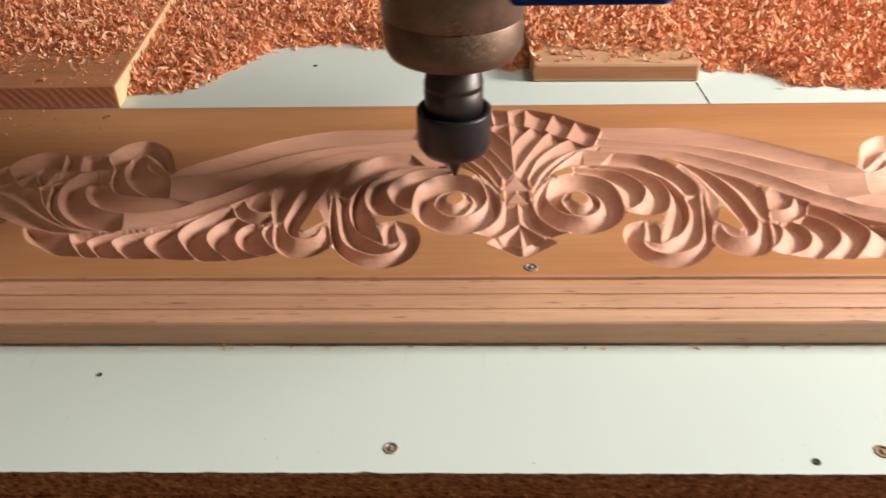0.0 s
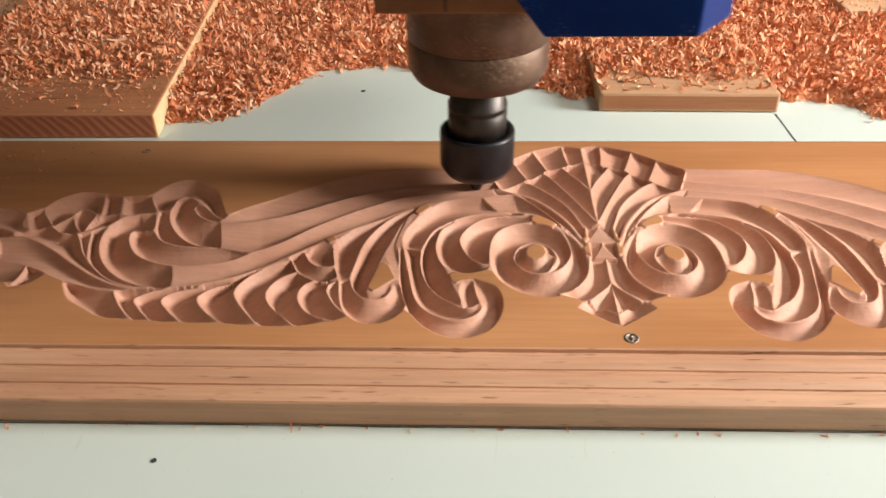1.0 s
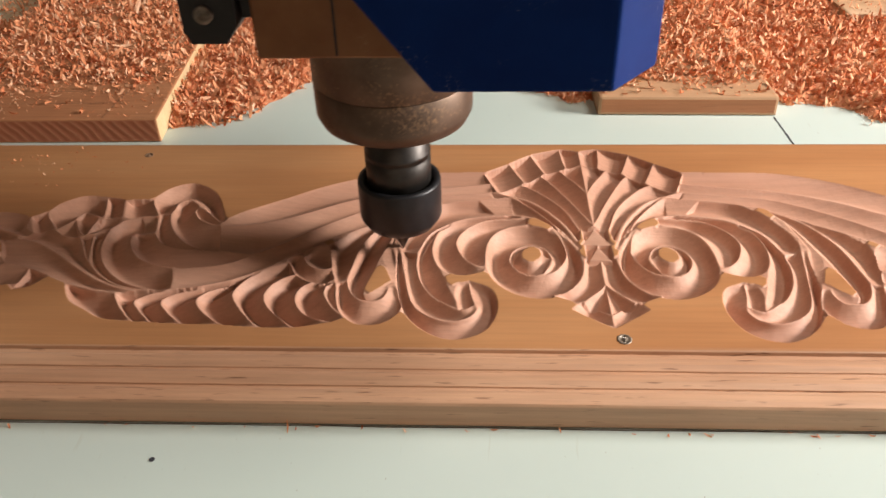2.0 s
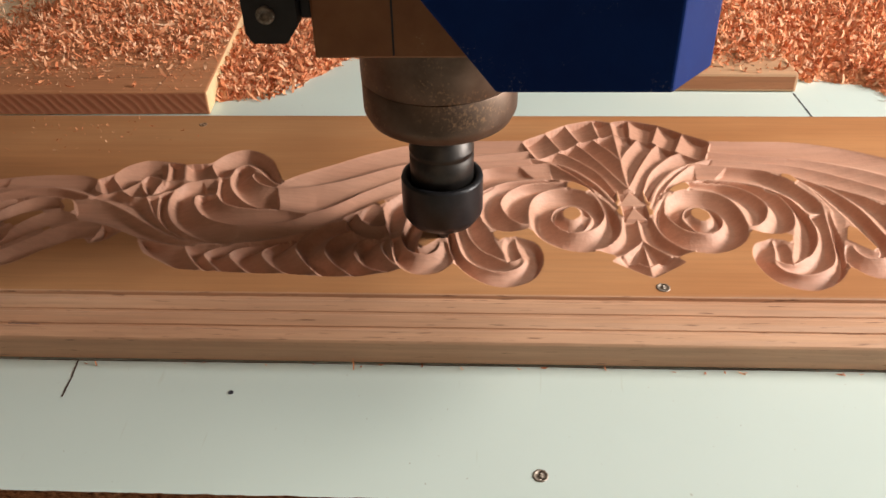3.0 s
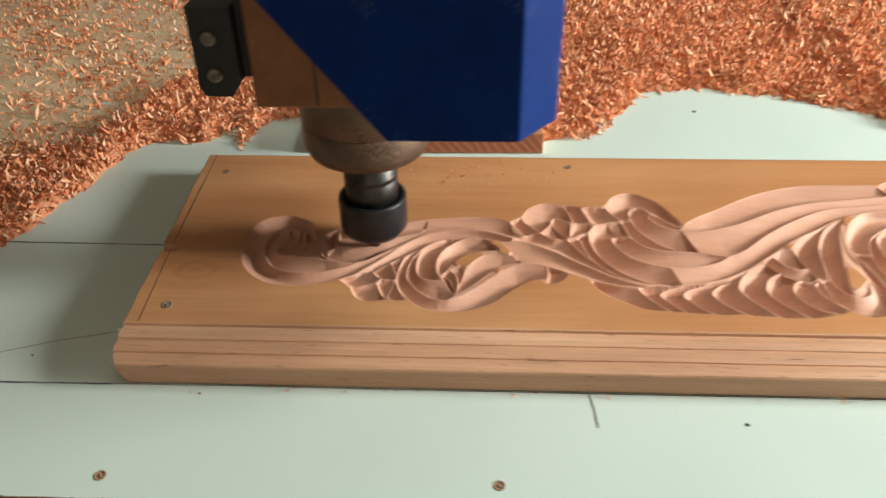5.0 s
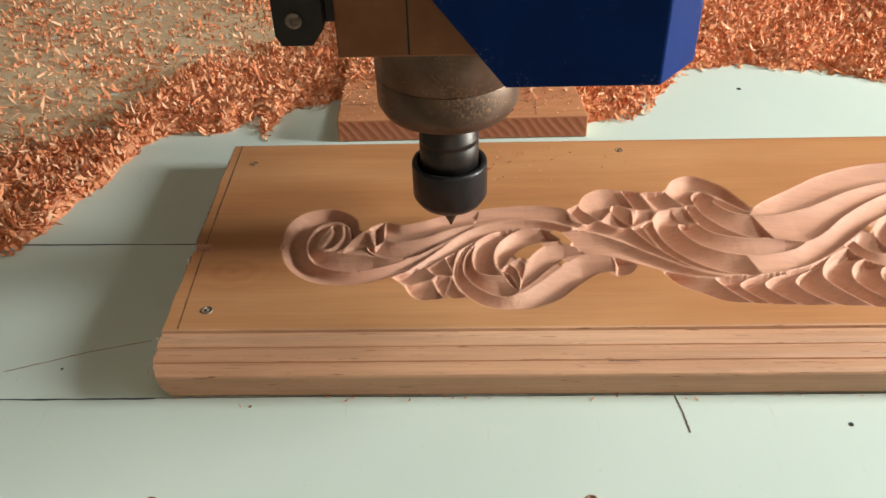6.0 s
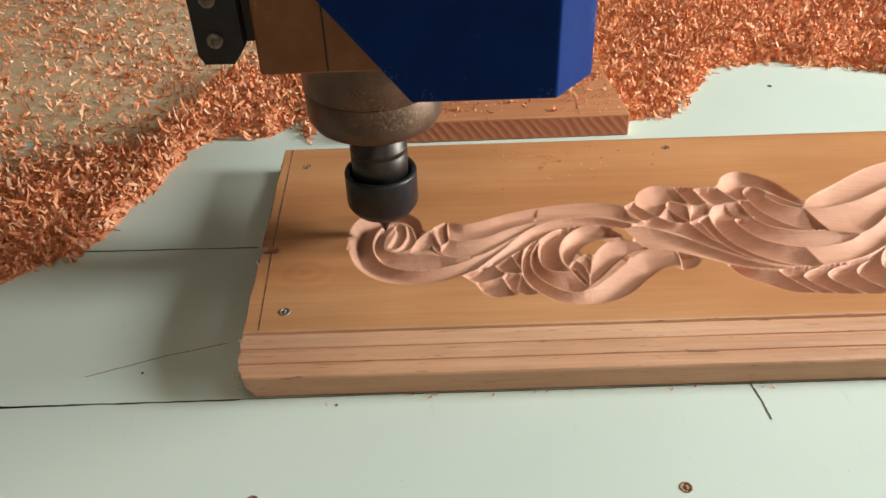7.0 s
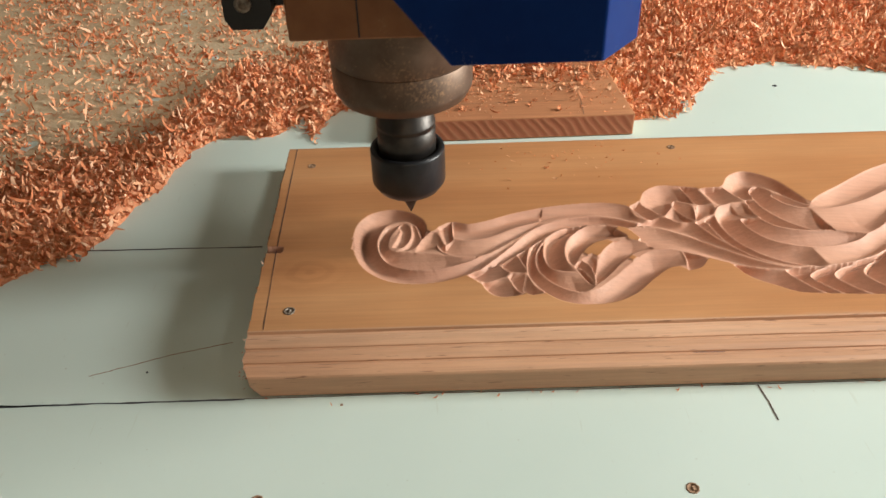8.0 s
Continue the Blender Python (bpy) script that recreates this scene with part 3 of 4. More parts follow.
# three larger leaves with curled ends
gouge(0.20, 3.0, 0.50, [(-56.0, 166.0), (-34.3, 154.6), (-19.1, 134.7), (-11.2, 115.2)], [(-47.0, 148.0), (-30.0, 141.0), (-17.0, 125.0), (-9.0, 108.0)])
gouge(0.20, 3.0, 0.55, [(-65.0, 155.8), (-53.7, 158.3), (-43.3, 159.0), (-34.7, 150.6)], [(-60.5, 136.4), (-49.5, 138.8), (-41.7, 139.4), (-32.4, 137.2)])
gouge(0.30, 4.6, 0.32, [(-100.1, 146.0), (-121.0, 130.9), (-133.8, 121.0), (-140.7, 108.8), (-138.2, 90.9), (-133.9, 76.1)], [(-100.0, 144.2), (-113.4, 132.7), (-123.8, 113.1), (-127.5, 91.0), (-128.3, 78.4)])
gouge(0.34, 4.2, 0.35, [(-134.0, 77.0), (-131.4, 61.7), (-127.3, 52.9), (-119.3, 46.2), (-108.9, 47.1), (-101.8, 54.5), (-99.5, 64.1), (-103.5, 73.7), (-108.7, 76.4)], [(-128.4, 79.3), (-124.9, 69.1), (-119.1, 63.9), (-111.1, 65.3), (-108.2, 69.7), (-107.7, 73.7), (-108.7, 75.9)])
gouge(0.36, 4.6, 0.28, [(-99.4, 144.8), (-113.4, 132.7), (-123.8, 113.1), (-127.5, 91.0), (-128.2, 78.0), (-124.3, 68.6), (-118.6, 64.4), (-111.1, 65.3), (-108.0, 70.6), (-108.6, 75.5)], [(-99.3, 142.5), (-105.7, 129.9), (-111.0, 111.1), (-116.3, 88.8), (-119.9, 70.9), (-117.7, 68.7), (-113.7, 70.5), (-111.0, 73.6), (-109.0, 75.9)])
gouge(0.10, 1.2, 0.30, [(-103.6, 135.6), (-108.0, 111.1), (-106.3, 101.0), (-103.3, 86.5), (-99.3, 68.5), (-99.4, 62.0)], [(-105.7, 129.9), (-110.3, 110.1), (-113.0, 100.0), (-109.9, 90.3), (-104.9, 77.3), (-100.9, 68.5)])
gouge(0.32, 4.4, 0.30, [(-63.4, 155.8), (-82.7, 152.1), (-96.5, 137.3), (-104.4, 119.6), (-104.6, 106.0)], [(-47.9, 140.5), (-69.8, 136.4), (-82.1, 128.5), (-89.5, 119.7), (-94.4, 102.1)])
gouge(0.36, 4.4, 0.22, [(-104.7, 107.1), (-104.4, 86.5), (-100.6, 64.1), (-94.6, 49.7), (-83.8, 39.2), (-72.2, 36.3), (-59.8, 43.0), (-54.2, 58.3), (-57.0, 72.4), (-67.5, 79.0)], [(-104.1, 107.1), (-100.4, 86.6), (-95.5, 64.2), (-88.2, 54.2), (-77.5, 49.5), (-68.1, 51.6), (-63.8, 57.0), (-64.8, 61.6), (-67.0, 66.2)])
gouge(0.32, 4.6, 0.55, [(-104.1, 107.1), (-100.4, 86.6), (-95.5, 64.2), (-88.2, 54.2), (-77.5, 49.5), (-68.1, 51.6), (-63.8, 57.0), (-64.8, 61.6)], [(-94.4, 102.1), (-94.1, 91.4), (-91.6, 79.7), (-85.6, 68.6), (-77.8, 61.8), (-72.3, 58.1), (-68.3, 58.2), (-65.6, 61.1)])
gouge(0.30, 3.4, 0.45, [(-64.8, 61.6), (-66.4, 68.8), (-67.5, 78.6)], [(-72.9, 57.7), (-74.6, 68.7), (-73.9, 77.6)])
gouge(0.38, 5.0, 0.26, [(-79.1, 131.2), (-89.5, 119.7), (-94.3, 101.1), (-92.2, 82.0), (-85.6, 68.6), (-77.8, 61.8), (-72.9, 57.7)], [(-69.8, 135.2), (-82.7, 126.2), (-86.8, 111.3), (-85.5, 98.2), (-81.7, 87.7), (-78.0, 75.3), (-73.5, 64.4)])
gouge(0.34, 4.6, 0.40, [(-46.3, 140.5), (-69.8, 136.4), (-82.7, 126.2), (-86.8, 111.3), (-85.5, 98.2), (-80.6, 88.6), (-72.0, 84.5), (-62.6, 86.9), (-58.9, 90.7)], [(-38.6, 137.7), (-57.4, 135.3), (-69.2, 126.4), (-74.3, 114.0), (-70.9, 101.3), (-64.6, 93.6), (-59.4, 91.7)])
gouge(0.36, 4.8, 0.30, [(-37.1, 137.7), (-57.4, 135.3), (-69.2, 126.4), (-74.3, 114.0), (-70.9, 101.3), (-64.6, 93.6), (-58.9, 91.7)], [(-35.9, 131.0), (-46.8, 127.6), (-54.7, 120.5), (-58.6, 107.5), (-58.9, 91.7)])
# the volute beside the axis: one band that winds twice round a flat eye
gouge(0.20, 3.6, 0.55, [(-43.9, 159.0), (-34.7, 150.6), (-24.7, 136.7), (-18.3, 122.4), (-11.0, 106.9), (-9.8, 92.2), (-12.6, 78.3)], [(-41.6, 140.0), (-32.4, 137.8), (-22.3, 128.9), (-14.6, 114.5), (-11.3, 99.4), (-11.5, 87.4), (-13.1, 78.3)])
gouge(0.36, 5.4, 0.46, [(-31.7, 85.4), (-22.8, 90.6), (-16.9, 103.3), (-19.3, 118.7), (-30.0, 127.7), (-43.7, 128.7), (-54.7, 120.5), (-58.6, 106.5), (-57.8, 87.9), (-50.4, 74.3), (-37.1, 66.6), (-23.4, 68.4), (-13.2, 79.6), (-9.5, 94.6), (-13.4, 111.9), (-22.4, 127.8)], [(-33.1, 85.4), (-27.0, 91.1), (-24.9, 98.8), (-28.5, 107.7), (-35.6, 111.2), (-43.3, 107.1), (-46.3, 99.1), (-44.0, 91.4), (-37.3, 85.8), (-31.1, 84.9), (-22.8, 90.2), (-16.9, 103.3), (-19.3, 118.7), (-22.6, 125.6)])
gouge(0.50, 4.6, 0.25, [(-24.9, 98.8), (-28.5, 107.7), (-35.6, 111.2), (-43.3, 107.1), (-46.3, 99.1), (-44.0, 91.4), (-37.3, 85.8), (-30.1, 87.3), (-24.9, 98.8)], [(-29.5, 102.2), (-30.9, 107.7), (-34.9, 109.7), (-39.1, 107.6), (-40.9, 102.1), (-39.7, 97.2), (-35.8, 95.3), (-31.6, 97.3), (-29.5, 102.2)])
# the shell over the axis
gouge(0.36, 4.6, 0.78, [(0.0, 129.1), (0.0, 150.8), (0.0, 175.6), (0.0, 199.3)], [(0.0, 129.1), (0.0, 162.9), (-11.4, 186.2), (-18.2, 195.8)])
gouge(0.34, 4.8, 0.78, [(0.0, 129.1), (0.0, 161.7), (-11.4, 186.2), (-18.2, 195.8)], [(0.0, 130.2), (-10.5, 155.6), (-22.5, 179.6), (-30.4, 187.0)])
gouge(0.32, 4.8, 0.78, [(0.0, 130.2), (-10.5, 155.6), (-22.5, 179.6), (-30.4, 187.0)], [(-8.4, 128.0), (-16.3, 149.7), (-32.0, 169.4), (-47.2, 177.1)])
gouge(0.30, 4.4, 0.78, [(-8.4, 128.0), (-16.3, 149.7), (-32.0, 169.4), (-47.2, 177.1)], [(-9.5, 115.2), (-17.4, 134.7), (-32.6, 154.6), (-52.2, 164.5)])
gouge(0.30, 3.4, 0.75, [(0.0, 212.9), (0.0, 204.2), (0.0, 197.2)], [(-11.8, 215.9), (-11.0, 204.2), (-9.9, 193.0)])
gouge(0.28, 3.6, 0.75, [(-11.8, 215.9), (-11.0, 204.2), (-9.9, 193.0), (-13.7, 191.0)], [(-30.1, 208.6), (-26.6, 197.2), (-22.8, 186.3)])
gouge(0.28, 3.6, 0.75, [(-30.1, 208.6), (-26.6, 197.2), (-22.8, 186.3)], [(-43.7, 197.3), (-39.7, 186.4), (-35.3, 175.1)])
gouge(0.28, 3.6, 0.75, [(-43.7, 197.3), (-39.7, 186.4), (-35.3, 175.1)], [(-59.3, 185.8), (-55.3, 174.6), (-51.5, 164.4)])
# the drop under the axis
gouge(0.34, 4.2, 0.70, [(0.0, 95.6), (0.0, 78.4), (0.0, 61.1), (0.0, 44.9)], [(0.0, 95.6), (0.0, 78.4), (-9.8, 65.4), (-15.4, 59.2)])
gouge(0.34, 4.2, 0.70, [(0.0, 95.6), (0.0, 78.4), (-8.8, 67.5), (-14.0, 62.9)], [(-7.8, 99.6), (-10.8, 83.0), (-18.0, 73.3), (-26.6, 69.0)])
gouge(0.30, 3.6, 0.60, [(-4.8, 59.0), (0.0, 52.9), (0.0, 44.9)], [(-14.0, 62.9), (-16.7, 59.2), (-17.8, 57.9)])
gouge(0.6, 3.0, 0.5, [(-539.0, 98.5), (-533.0, 98.5), (-530.0, 101.0)], [(-539.0, 104.5), (-533.0, 104.5), (-530.0, 101.5)])
gouge(0.03, 0.14, 0.5, [(-531, 98.5), (-511, 97.5), (-492, 101)], [(-531, 104.5), (-511, 105.5), (-490, 110)], 0.0)
# slivers between two hollows are cleared as well: each takes the depth of the ground round it
PAD, REACH = 12, 5


def spread(m):
    out = m.copy()
    out[1:] |= m[:-1]
    out[:-1] |= m[1:]
    out[:, 1:] |= m[:, :-1]
    out[:, :-1] |= m[:, 1:]
    return out


closed = np.pad(cut > 0, PAD)
for k in range(REACH):
    closed = spread(closed)
closed = ~closed
for k in range(REACH):
    closed = spread(closed)
closed = ~closed[PAD:-PAD, PAD:-PAD]
for k in range(24):
    p = np.pad(cut, 1)
    around = np.stack([p[1 + a:p.shape[0] - 1 + a, 1 + c:p.shape[1] - 1 + c] for a in (-1, 0, 1) for c in (-1, 0, 1) if a or c])
    many = (around > 0).sum(0)
    cut = np.where((cut == 0) & closed & (many >= 2), 1.06 * around.sum(0) / np.maximum(many, 1), cut)
# the faceted star on the axis
ax, ay = np.abs(gx[:, None] - MID), gy[None]
cut = np.where((ax < 0.0062) & (ay > 0.097) & (ay < 0.129), 0.0034, cut)
cut = np.where((ay > 0.1115) & (ax < 0.0085 * (0.1285 - ay) / 0.017), 0.0007 + 0.06 * np.clip(ay - 0.1115, 0, 1), cut)
cut = np.where((ay > 0.0985) & (ay < 0.1115) & (ax < 0.0062 * (0.1115 - ay) / 0.013), 0.0012, cut)
soft = cut.copy()
soft[1:-1, 1:-1] = (6 * cut[1:-1, 1:-1] + cut[2:, 1:-1] + cut[:-2, 1:-1] + cut[1:-1, 2:] + cut[1:-1, :-2]) / 10
cut = soft
# the second half mirrors the first
for i in range(len(gx)):
    x = gx[i]
    if x > MID:
        j = int(round((2 * MID - x) / STEP))
        cut[i] = cut[max(0, min(len(gx) - 1, j))]
wob = lumps(gx[:, None] + 0 * gy[None], gy[None] + 0 * gx[:, None], 900, 5)
cut = np.where(cut > 0.0002, np.maximum(0, cut + 0.00006 * wob), cut)

# rows of the board's section: y, z, from the lower front edge over the moulding to the back
front = [(0.0012, 0.0003), (0.0, 0.0012), (0.0, 0.0080), (0.0, 0.0132), (0.0006, 0.0142), (0.0032, 0.0149), (0.0066, 0.0150), (0.0084, 0.0143), (0.0088, 0.0144),
         (0.0093, 0.0144), (0.0096, 0.0152), (0.0126, 0.0163), (0.0158, 0.0164), (0.0176, 0.0156), (0.0180, 0.0158), (0.0186, 0.0158), (0.0189, 0.0165), (0.0220, 0.0174),
         (0.0252, 0.0174), (0.0266, 0.0167), (0.0270, 0.0167), (0.0289, 0.0167), (0.0293, 0.0184), (0.0299, T), (0.0330, T)]
back = [(0.2215, T), (0.2236, T - 0.0004), (0.2240, T - 0.0012), (0.2240, 0.0004)]
rows = front + [(y, T) for y in gy] + back
ny, nf = len(rows), len(front)
ry = np.array([r[0] for r in rows])
rz = np.array([r[1] for r in rows])
X = np.repeat(gx[:, None], ny, 1)
Y = np.repeat(ry[None], len(gx), 0)
Z = np.repeat(rz[None], len(gx), 0)
Z[:, nf:nf + len(gy)] -= cut
# a wavering hand-planed surface, and the moulding's broken fibres
Z[:, 4:nf - 2] += 0.00018 * lumps(X[:, 4:nf - 2] * 0.25, Y[:, 4:nf - 2] * 3, 700, 8)
# the sawn left end runs a little out of square, ragged, with its lower corner rounded off
rag = 0.0007 * lumps(Y[0] * 1.0, Z[0] * 3, 900, 21) + 0.0004 * lumps(Y[0], Z[0], 2600, 22)
lean = -0.0062 * ry / 0.224 + rag + 0.0055 * np.clip((0.0105 - rz) / 0.0105, 0, 1) ** 2 * (ry < 0.02) + 0.004 * np.clip((0.012 - ry) / 0.012, 0, 1) ** 2
X += lean[None] * np.clip(1 - gx[:, None] / 0.012, 0, 1)
verts = np.stack([X, Y, Z], 2).reshape(-1, 3)
nx = len(gx)
ii, jj = np.meshgrid(np.arange(nx - 1), np.arange(ny - 1), indexing="ij")
q = (ii * ny + jj).ravel()
faces = np.stack([q, q + ny, q + ny + 1, q + 1], 1)
slots = np.zeros((nx - 1, ny - 1), int)
slots[:, : nf - 2] = 2
deep = np.maximum(np.maximum(cut[:-1, :-1], cut[1:, 1:]), np.maximum(cut[1:, :-1], cut[:-1, 1:]))
slots[:, nf:nf + len(gy) - 1][deep > 0.00022] = 1
board = tagged(new("carved_board"), "long orange pine board, scroll and leaf relief freshly carved, moulded edge", "wooden board")
face = sheet("carved_face", verts, faces, [M_OLD, M_FRESH, M_MOULD], slots.ravel(), True, board)
face.data.polygons.foreach_set("use_smooth", slots.ravel() != 2)
tagged(face, "pinkish fresh-cut scrolls in a golden planed face")
for side in (0, nx - 1):
    bm = bmesh.new()
    ring_v = [bm.verts.new(verts[side * ny + j]) for j in range(ny)]
    bm.faces.new(ring_v if side else ring_v[::-1])
    part("sawn_end", bm, M_MOULD, board)


def screw_head(name, x, y, z, r, parent, mat=M_SCREW):
    bm = bmesh.new()
    lathe(bm, ((r, -0.0002), (r, 0.00022), (r * 0.8, 0.00035), (r * 0.74, 0.00010), (r * 0.3, 0.00004), (r * 0.24, 0.00024), (r * 0.05, 0.00026)), 20)
    for v in bm.verts:
        v.co.x += 0.12 * r * math.sin(9 * math.atan2(v.co.y, v.co.x))
    ob = part(name, bm, mat, parent)
    ob.location = (x, y, z)
    return ob


screw_head("screw", 0.5424, 0.0366, T, 0.0034, board)
screw_head("screw", 0.019, 0.045, T, 0.0032, board)
screw_head("nail", 0.013, 0.198, T, 0.0028, board, M_SCUFF)
screw_head("nail", 0.265, 0.209, T, 0.0027, board, M_SCUFF)
screw_head("nail", 0.820, 0.209, T, 0.0027, board, M_SCUFF)


def stripe(name, pts, width, z, mat, parent=None, shaky=0.0004, seed=1):
    """A thin drawn line, laid just proud of its surface."""
    p = [Vector((*a, 0)).lerp(Vector((*b, 0)), k / 24) for a, b in zip(pts, pts[1:]) for k in range(24)] + [Vector((*pts[-1], 0))]
    rng = random.Random(seed)
    bm = bmesh.new()
    prev = None
    for k, c in enumerate(p):
        d = (p[min(k + 1, len(p) - 1)] - p[max(k - 1, 0)]).normalized()
        s = Vector((-d.y, d.x, 0))
        c = c + s * rng.uniform(-shaky, shaky)
        w = width * rng.uniform(0.55, 1.1) / 2
        cur = [bm.verts.new(c + s * w + Vector((0, 0, z))), bm.verts.new(c - s * w + Vector((0, 0, z)))]
        if prev:
            bm.faces.new((prev[0], prev[1], cur[1], cur[0]))
        prev = cur
    bmesh.ops.recalc_face_normals(bm, faces=bm.faces)
    if parent:
        return part(name, bm, mat, parent)
    return link(name, bm, mat)


stripe("scribed_line", ((0.0072, 0.0305), (0.0035, 0.10)), 0.0005, T + 0.00012, M_DARK, board, 0.00008, 2)
stripe("scribed_line", ((0.0033, 0.104), (-0.0003, 0.2225)), 0.0006, T + 0.00012, M_DARK, board, 0.00008, 3)
stripe("moulding_crack", ((0.228, 0.0072), (0.2435, 0.0068)), 0.0006, 0.0163, M_DARK, board, 0.0001, 4)

# pencil lines, dents and old screw holes in the bed; a dark strip along the board's foot
for pts, w, m, s in ((((-0.30, 0.1335), (-0.013, 0.1305)), 0.0012, M_DARK, 5), (((-0.30, -0.002), (-0.10, -0.0012)), 0.0017, M_DARK, 6), (((-0.13, -0.0012), (0.0, -0.0009)), 0.0013, M_DARK, 7),
                     (((0.0, -0.0004), (0.55, -0.0003), (1.08, -0.0004)), 0.0006, M_MARK, 8), (((0.6905, 0.300), (0.6922, 0.2265)), 0.0014, M_DARK, 9), (((0.2608, -0.001), (0.2625, -0.012), (0.2632, -0.0245)), 0.0011, M_MARK, 10),
                     (((-0.0863, 0.0187), (-0.045, 0.0335), (-0.0145, 0.0418)), 0.0007, M_SCUFF, 11)):
    tagged(stripe("bed_line", pts, w, 0.00015, m, None, 0.00022, s), kind="structure")
for x, y, r, m in ((0.478, -0.063, 0.0032, M_SCREW), (0.212, -0.062, 0.0030, M_SCUFF), (0.0169, -0.0624, 0.0031, M_SCUFF), (0.340, -0.020, 0.0012, M_DARK), (0.387, 0.340, 0.0019, M_DARK),
                   (0.6791, -0.0642, 0.0034, M_SCUFF), (0.6505, -0.0695, 0.0018, M_DARK), (-0.056, 0.0205, 0.0006, M_DARK), (0.05, -0.0065, 0.0008, M_SCUFF)):
    tagged(screw_head("bed_screw_hole", x, y, 0.0, r, None, m), kind="structure")


# ---- planks that lie behind the board ----
def plank(name, corners, h, mats, label, r=0.0012):
    """Corners: near left, near right, far right, far left. mats: top, near end, right side."""
    bm = bmesh.new()
    lo = [bm.verts.new((x, y, 0.0003)) for x, y in corners]
    hi = [bm.verts.new((x, y, h)) for x, y in corners]
    top = bm.faces.new(hi)
    bm.faces.new(lo[::-1])
    near = bm.faces.new((lo[0], lo[1], hi[1], hi[0]))
    right = bm.faces.new((lo[1], lo[2], hi[2], hi[1]))
    bm.faces.new((lo[2], lo[3], hi[3], hi[2]))
    left = bm.faces.new((lo[3], lo[0], hi[0], hi[3]))
    top.material_index, near.material_index, right.material_index, left.material_index = 0, 1, 2, 2
    bmesh.ops.bevel(bm, geom=list(top.edges) + [e for e in near.edges if e not in top.edges], offset=r, segments=2, affect="EDGES", profile=0.6)
    return tagged(link(name, bm, mats), label, "plank")


wide = plank("wide_plank", ((0.0622, 0.2600), (0.2510, 0.2625), (0.219, 0.64), (0.052, 0.64)), 0.0182, [M_PLANK, M_END, M_SAP], "wide rough-sawn plank with red end grain, dusted with shavings")
for pts, s in ((((0.2120, 0.2635), (0.2185, 0.38), (0.221, 0.44)), 31), (((0.064, 0.2865), (0.211, 0.2885)), 32), (((0.064, 0.3075), (0.213, 0.3095)), 33)):
    stripe("saw_line", pts, 0.0007, 0.0184, M_SCUFF, wide, 0.0001, s)
offcut = plank("offcut_board", ((0.5640, 0.3035), (0.6925, 0.3015), (0.683, 0.62), (0.556, 0.62)), 0.0150, [M_OFFCUT, M_PLANK, M_OFFCUT], "pale square-cut offcut board half covered in shavings", 0.0022)
screw_head("nail", 0.581, 0.3235, 0.0150, 0.0024, offcut, M_SCUFF)
screw_head("nail", 0.662, 0.3180, 0.0150, 0.0012, offcut, M_SCUFF)
plank("short_offcut", ((0.8060, 0.4765), (0.93, 0.4780), (0.925, 0.70), (0.798, 0.70)), 0.0140, [M_OFFCUT, M_OFFCUT, M_OFFCUT], "short pale offcut lying among the shavings", 0.002)


# ---- shavings ----
EDGE_X = (-0.9, -0.3, -0.171, -0.154, -0.127, -0.119, -0.109, -0.099, -0.092, -0.079, -0.054, -0.03, -0.01, 0.003, 0.02, 0.058, 0.252, 0.285, 0.311, 0.33, 0.349, 0.38, 0.41, 0.447, 0.47, 0.51, 0.55, 0.693, 0.74, 0.762, 0.817, 0.9, 1.1, 2.0)
EDGE_Y = (0.02, 0.06, 0.102, 0.117, 0.126, 0.144, 0.184, 0.203, 0.25, 0.27, 0.279, 0.27, 0.304, 0.276, 0.318, 0.33, 0.286, 0.298, 0.309, 0.35, 0.371, 0.386, 0.391, 0.368, 0.365, 0.352, 0.332, 0.323, 0.32, 0.297, 0.286, 0.285, 0.3, 0.3)


def inside(x, y):
    """How far a place lies within the heap, in metres."""
    d = y - np.interp(x, EDGE_X, EDGE_Y)
    return d + 0.010 * lumps(x, y, 90, 41) + 0.006 * lumps(x, y, 260, 42)


def on_wide(x, y):
    u = (y - 0.2612) / 0.379
    return (x > 0.0625 - 0.010 * u) & (x < 0.2505 - 0.032 * u) & (y > 0.262)


def on_offcut(x, y):
    u = (y - 0.303) / 0.317
    return (x > 0.5645 - 0.008 * u) & (x < 0.692 - 0.009 * u) & (y > 0.304)


def thin(x, y):
    """Where the heap thins out until the bed shows through."""
    return smoothstep(0.10, 0.0, x) * smoothstep(0.09, 0.19, inside(x, y)) * (1 - 0.30 * smoothstep(0.4, 0.9, lumps(x, y, 60, 44) * 0.5 + 0.5))


def heap(x, y):
    """Height of the heap over the bed."""
    d = inside(x, y)
    full = smoothstep(-0.004, 0.03, d) * (0.0085 + 0.0035 * lumps(x, y, 45, 45) + 0.002 * lumps(x, y, 160, 46))
    bank = 1 + 0.55 * smoothstep(0.50, 0.555, x) * smoothstep(0.62, 0.56, x) * smoothstep(0.0, 0.05, d)
    high = np.maximum(full, 0) * bank * (1 - 0.97 * np.clip(1.5 * thin(x, y), 0, 1)) - 0.0008
    return np.where(on_offcut(x, y) | on_wide(x, y), np.minimum(high, 0.010), high)


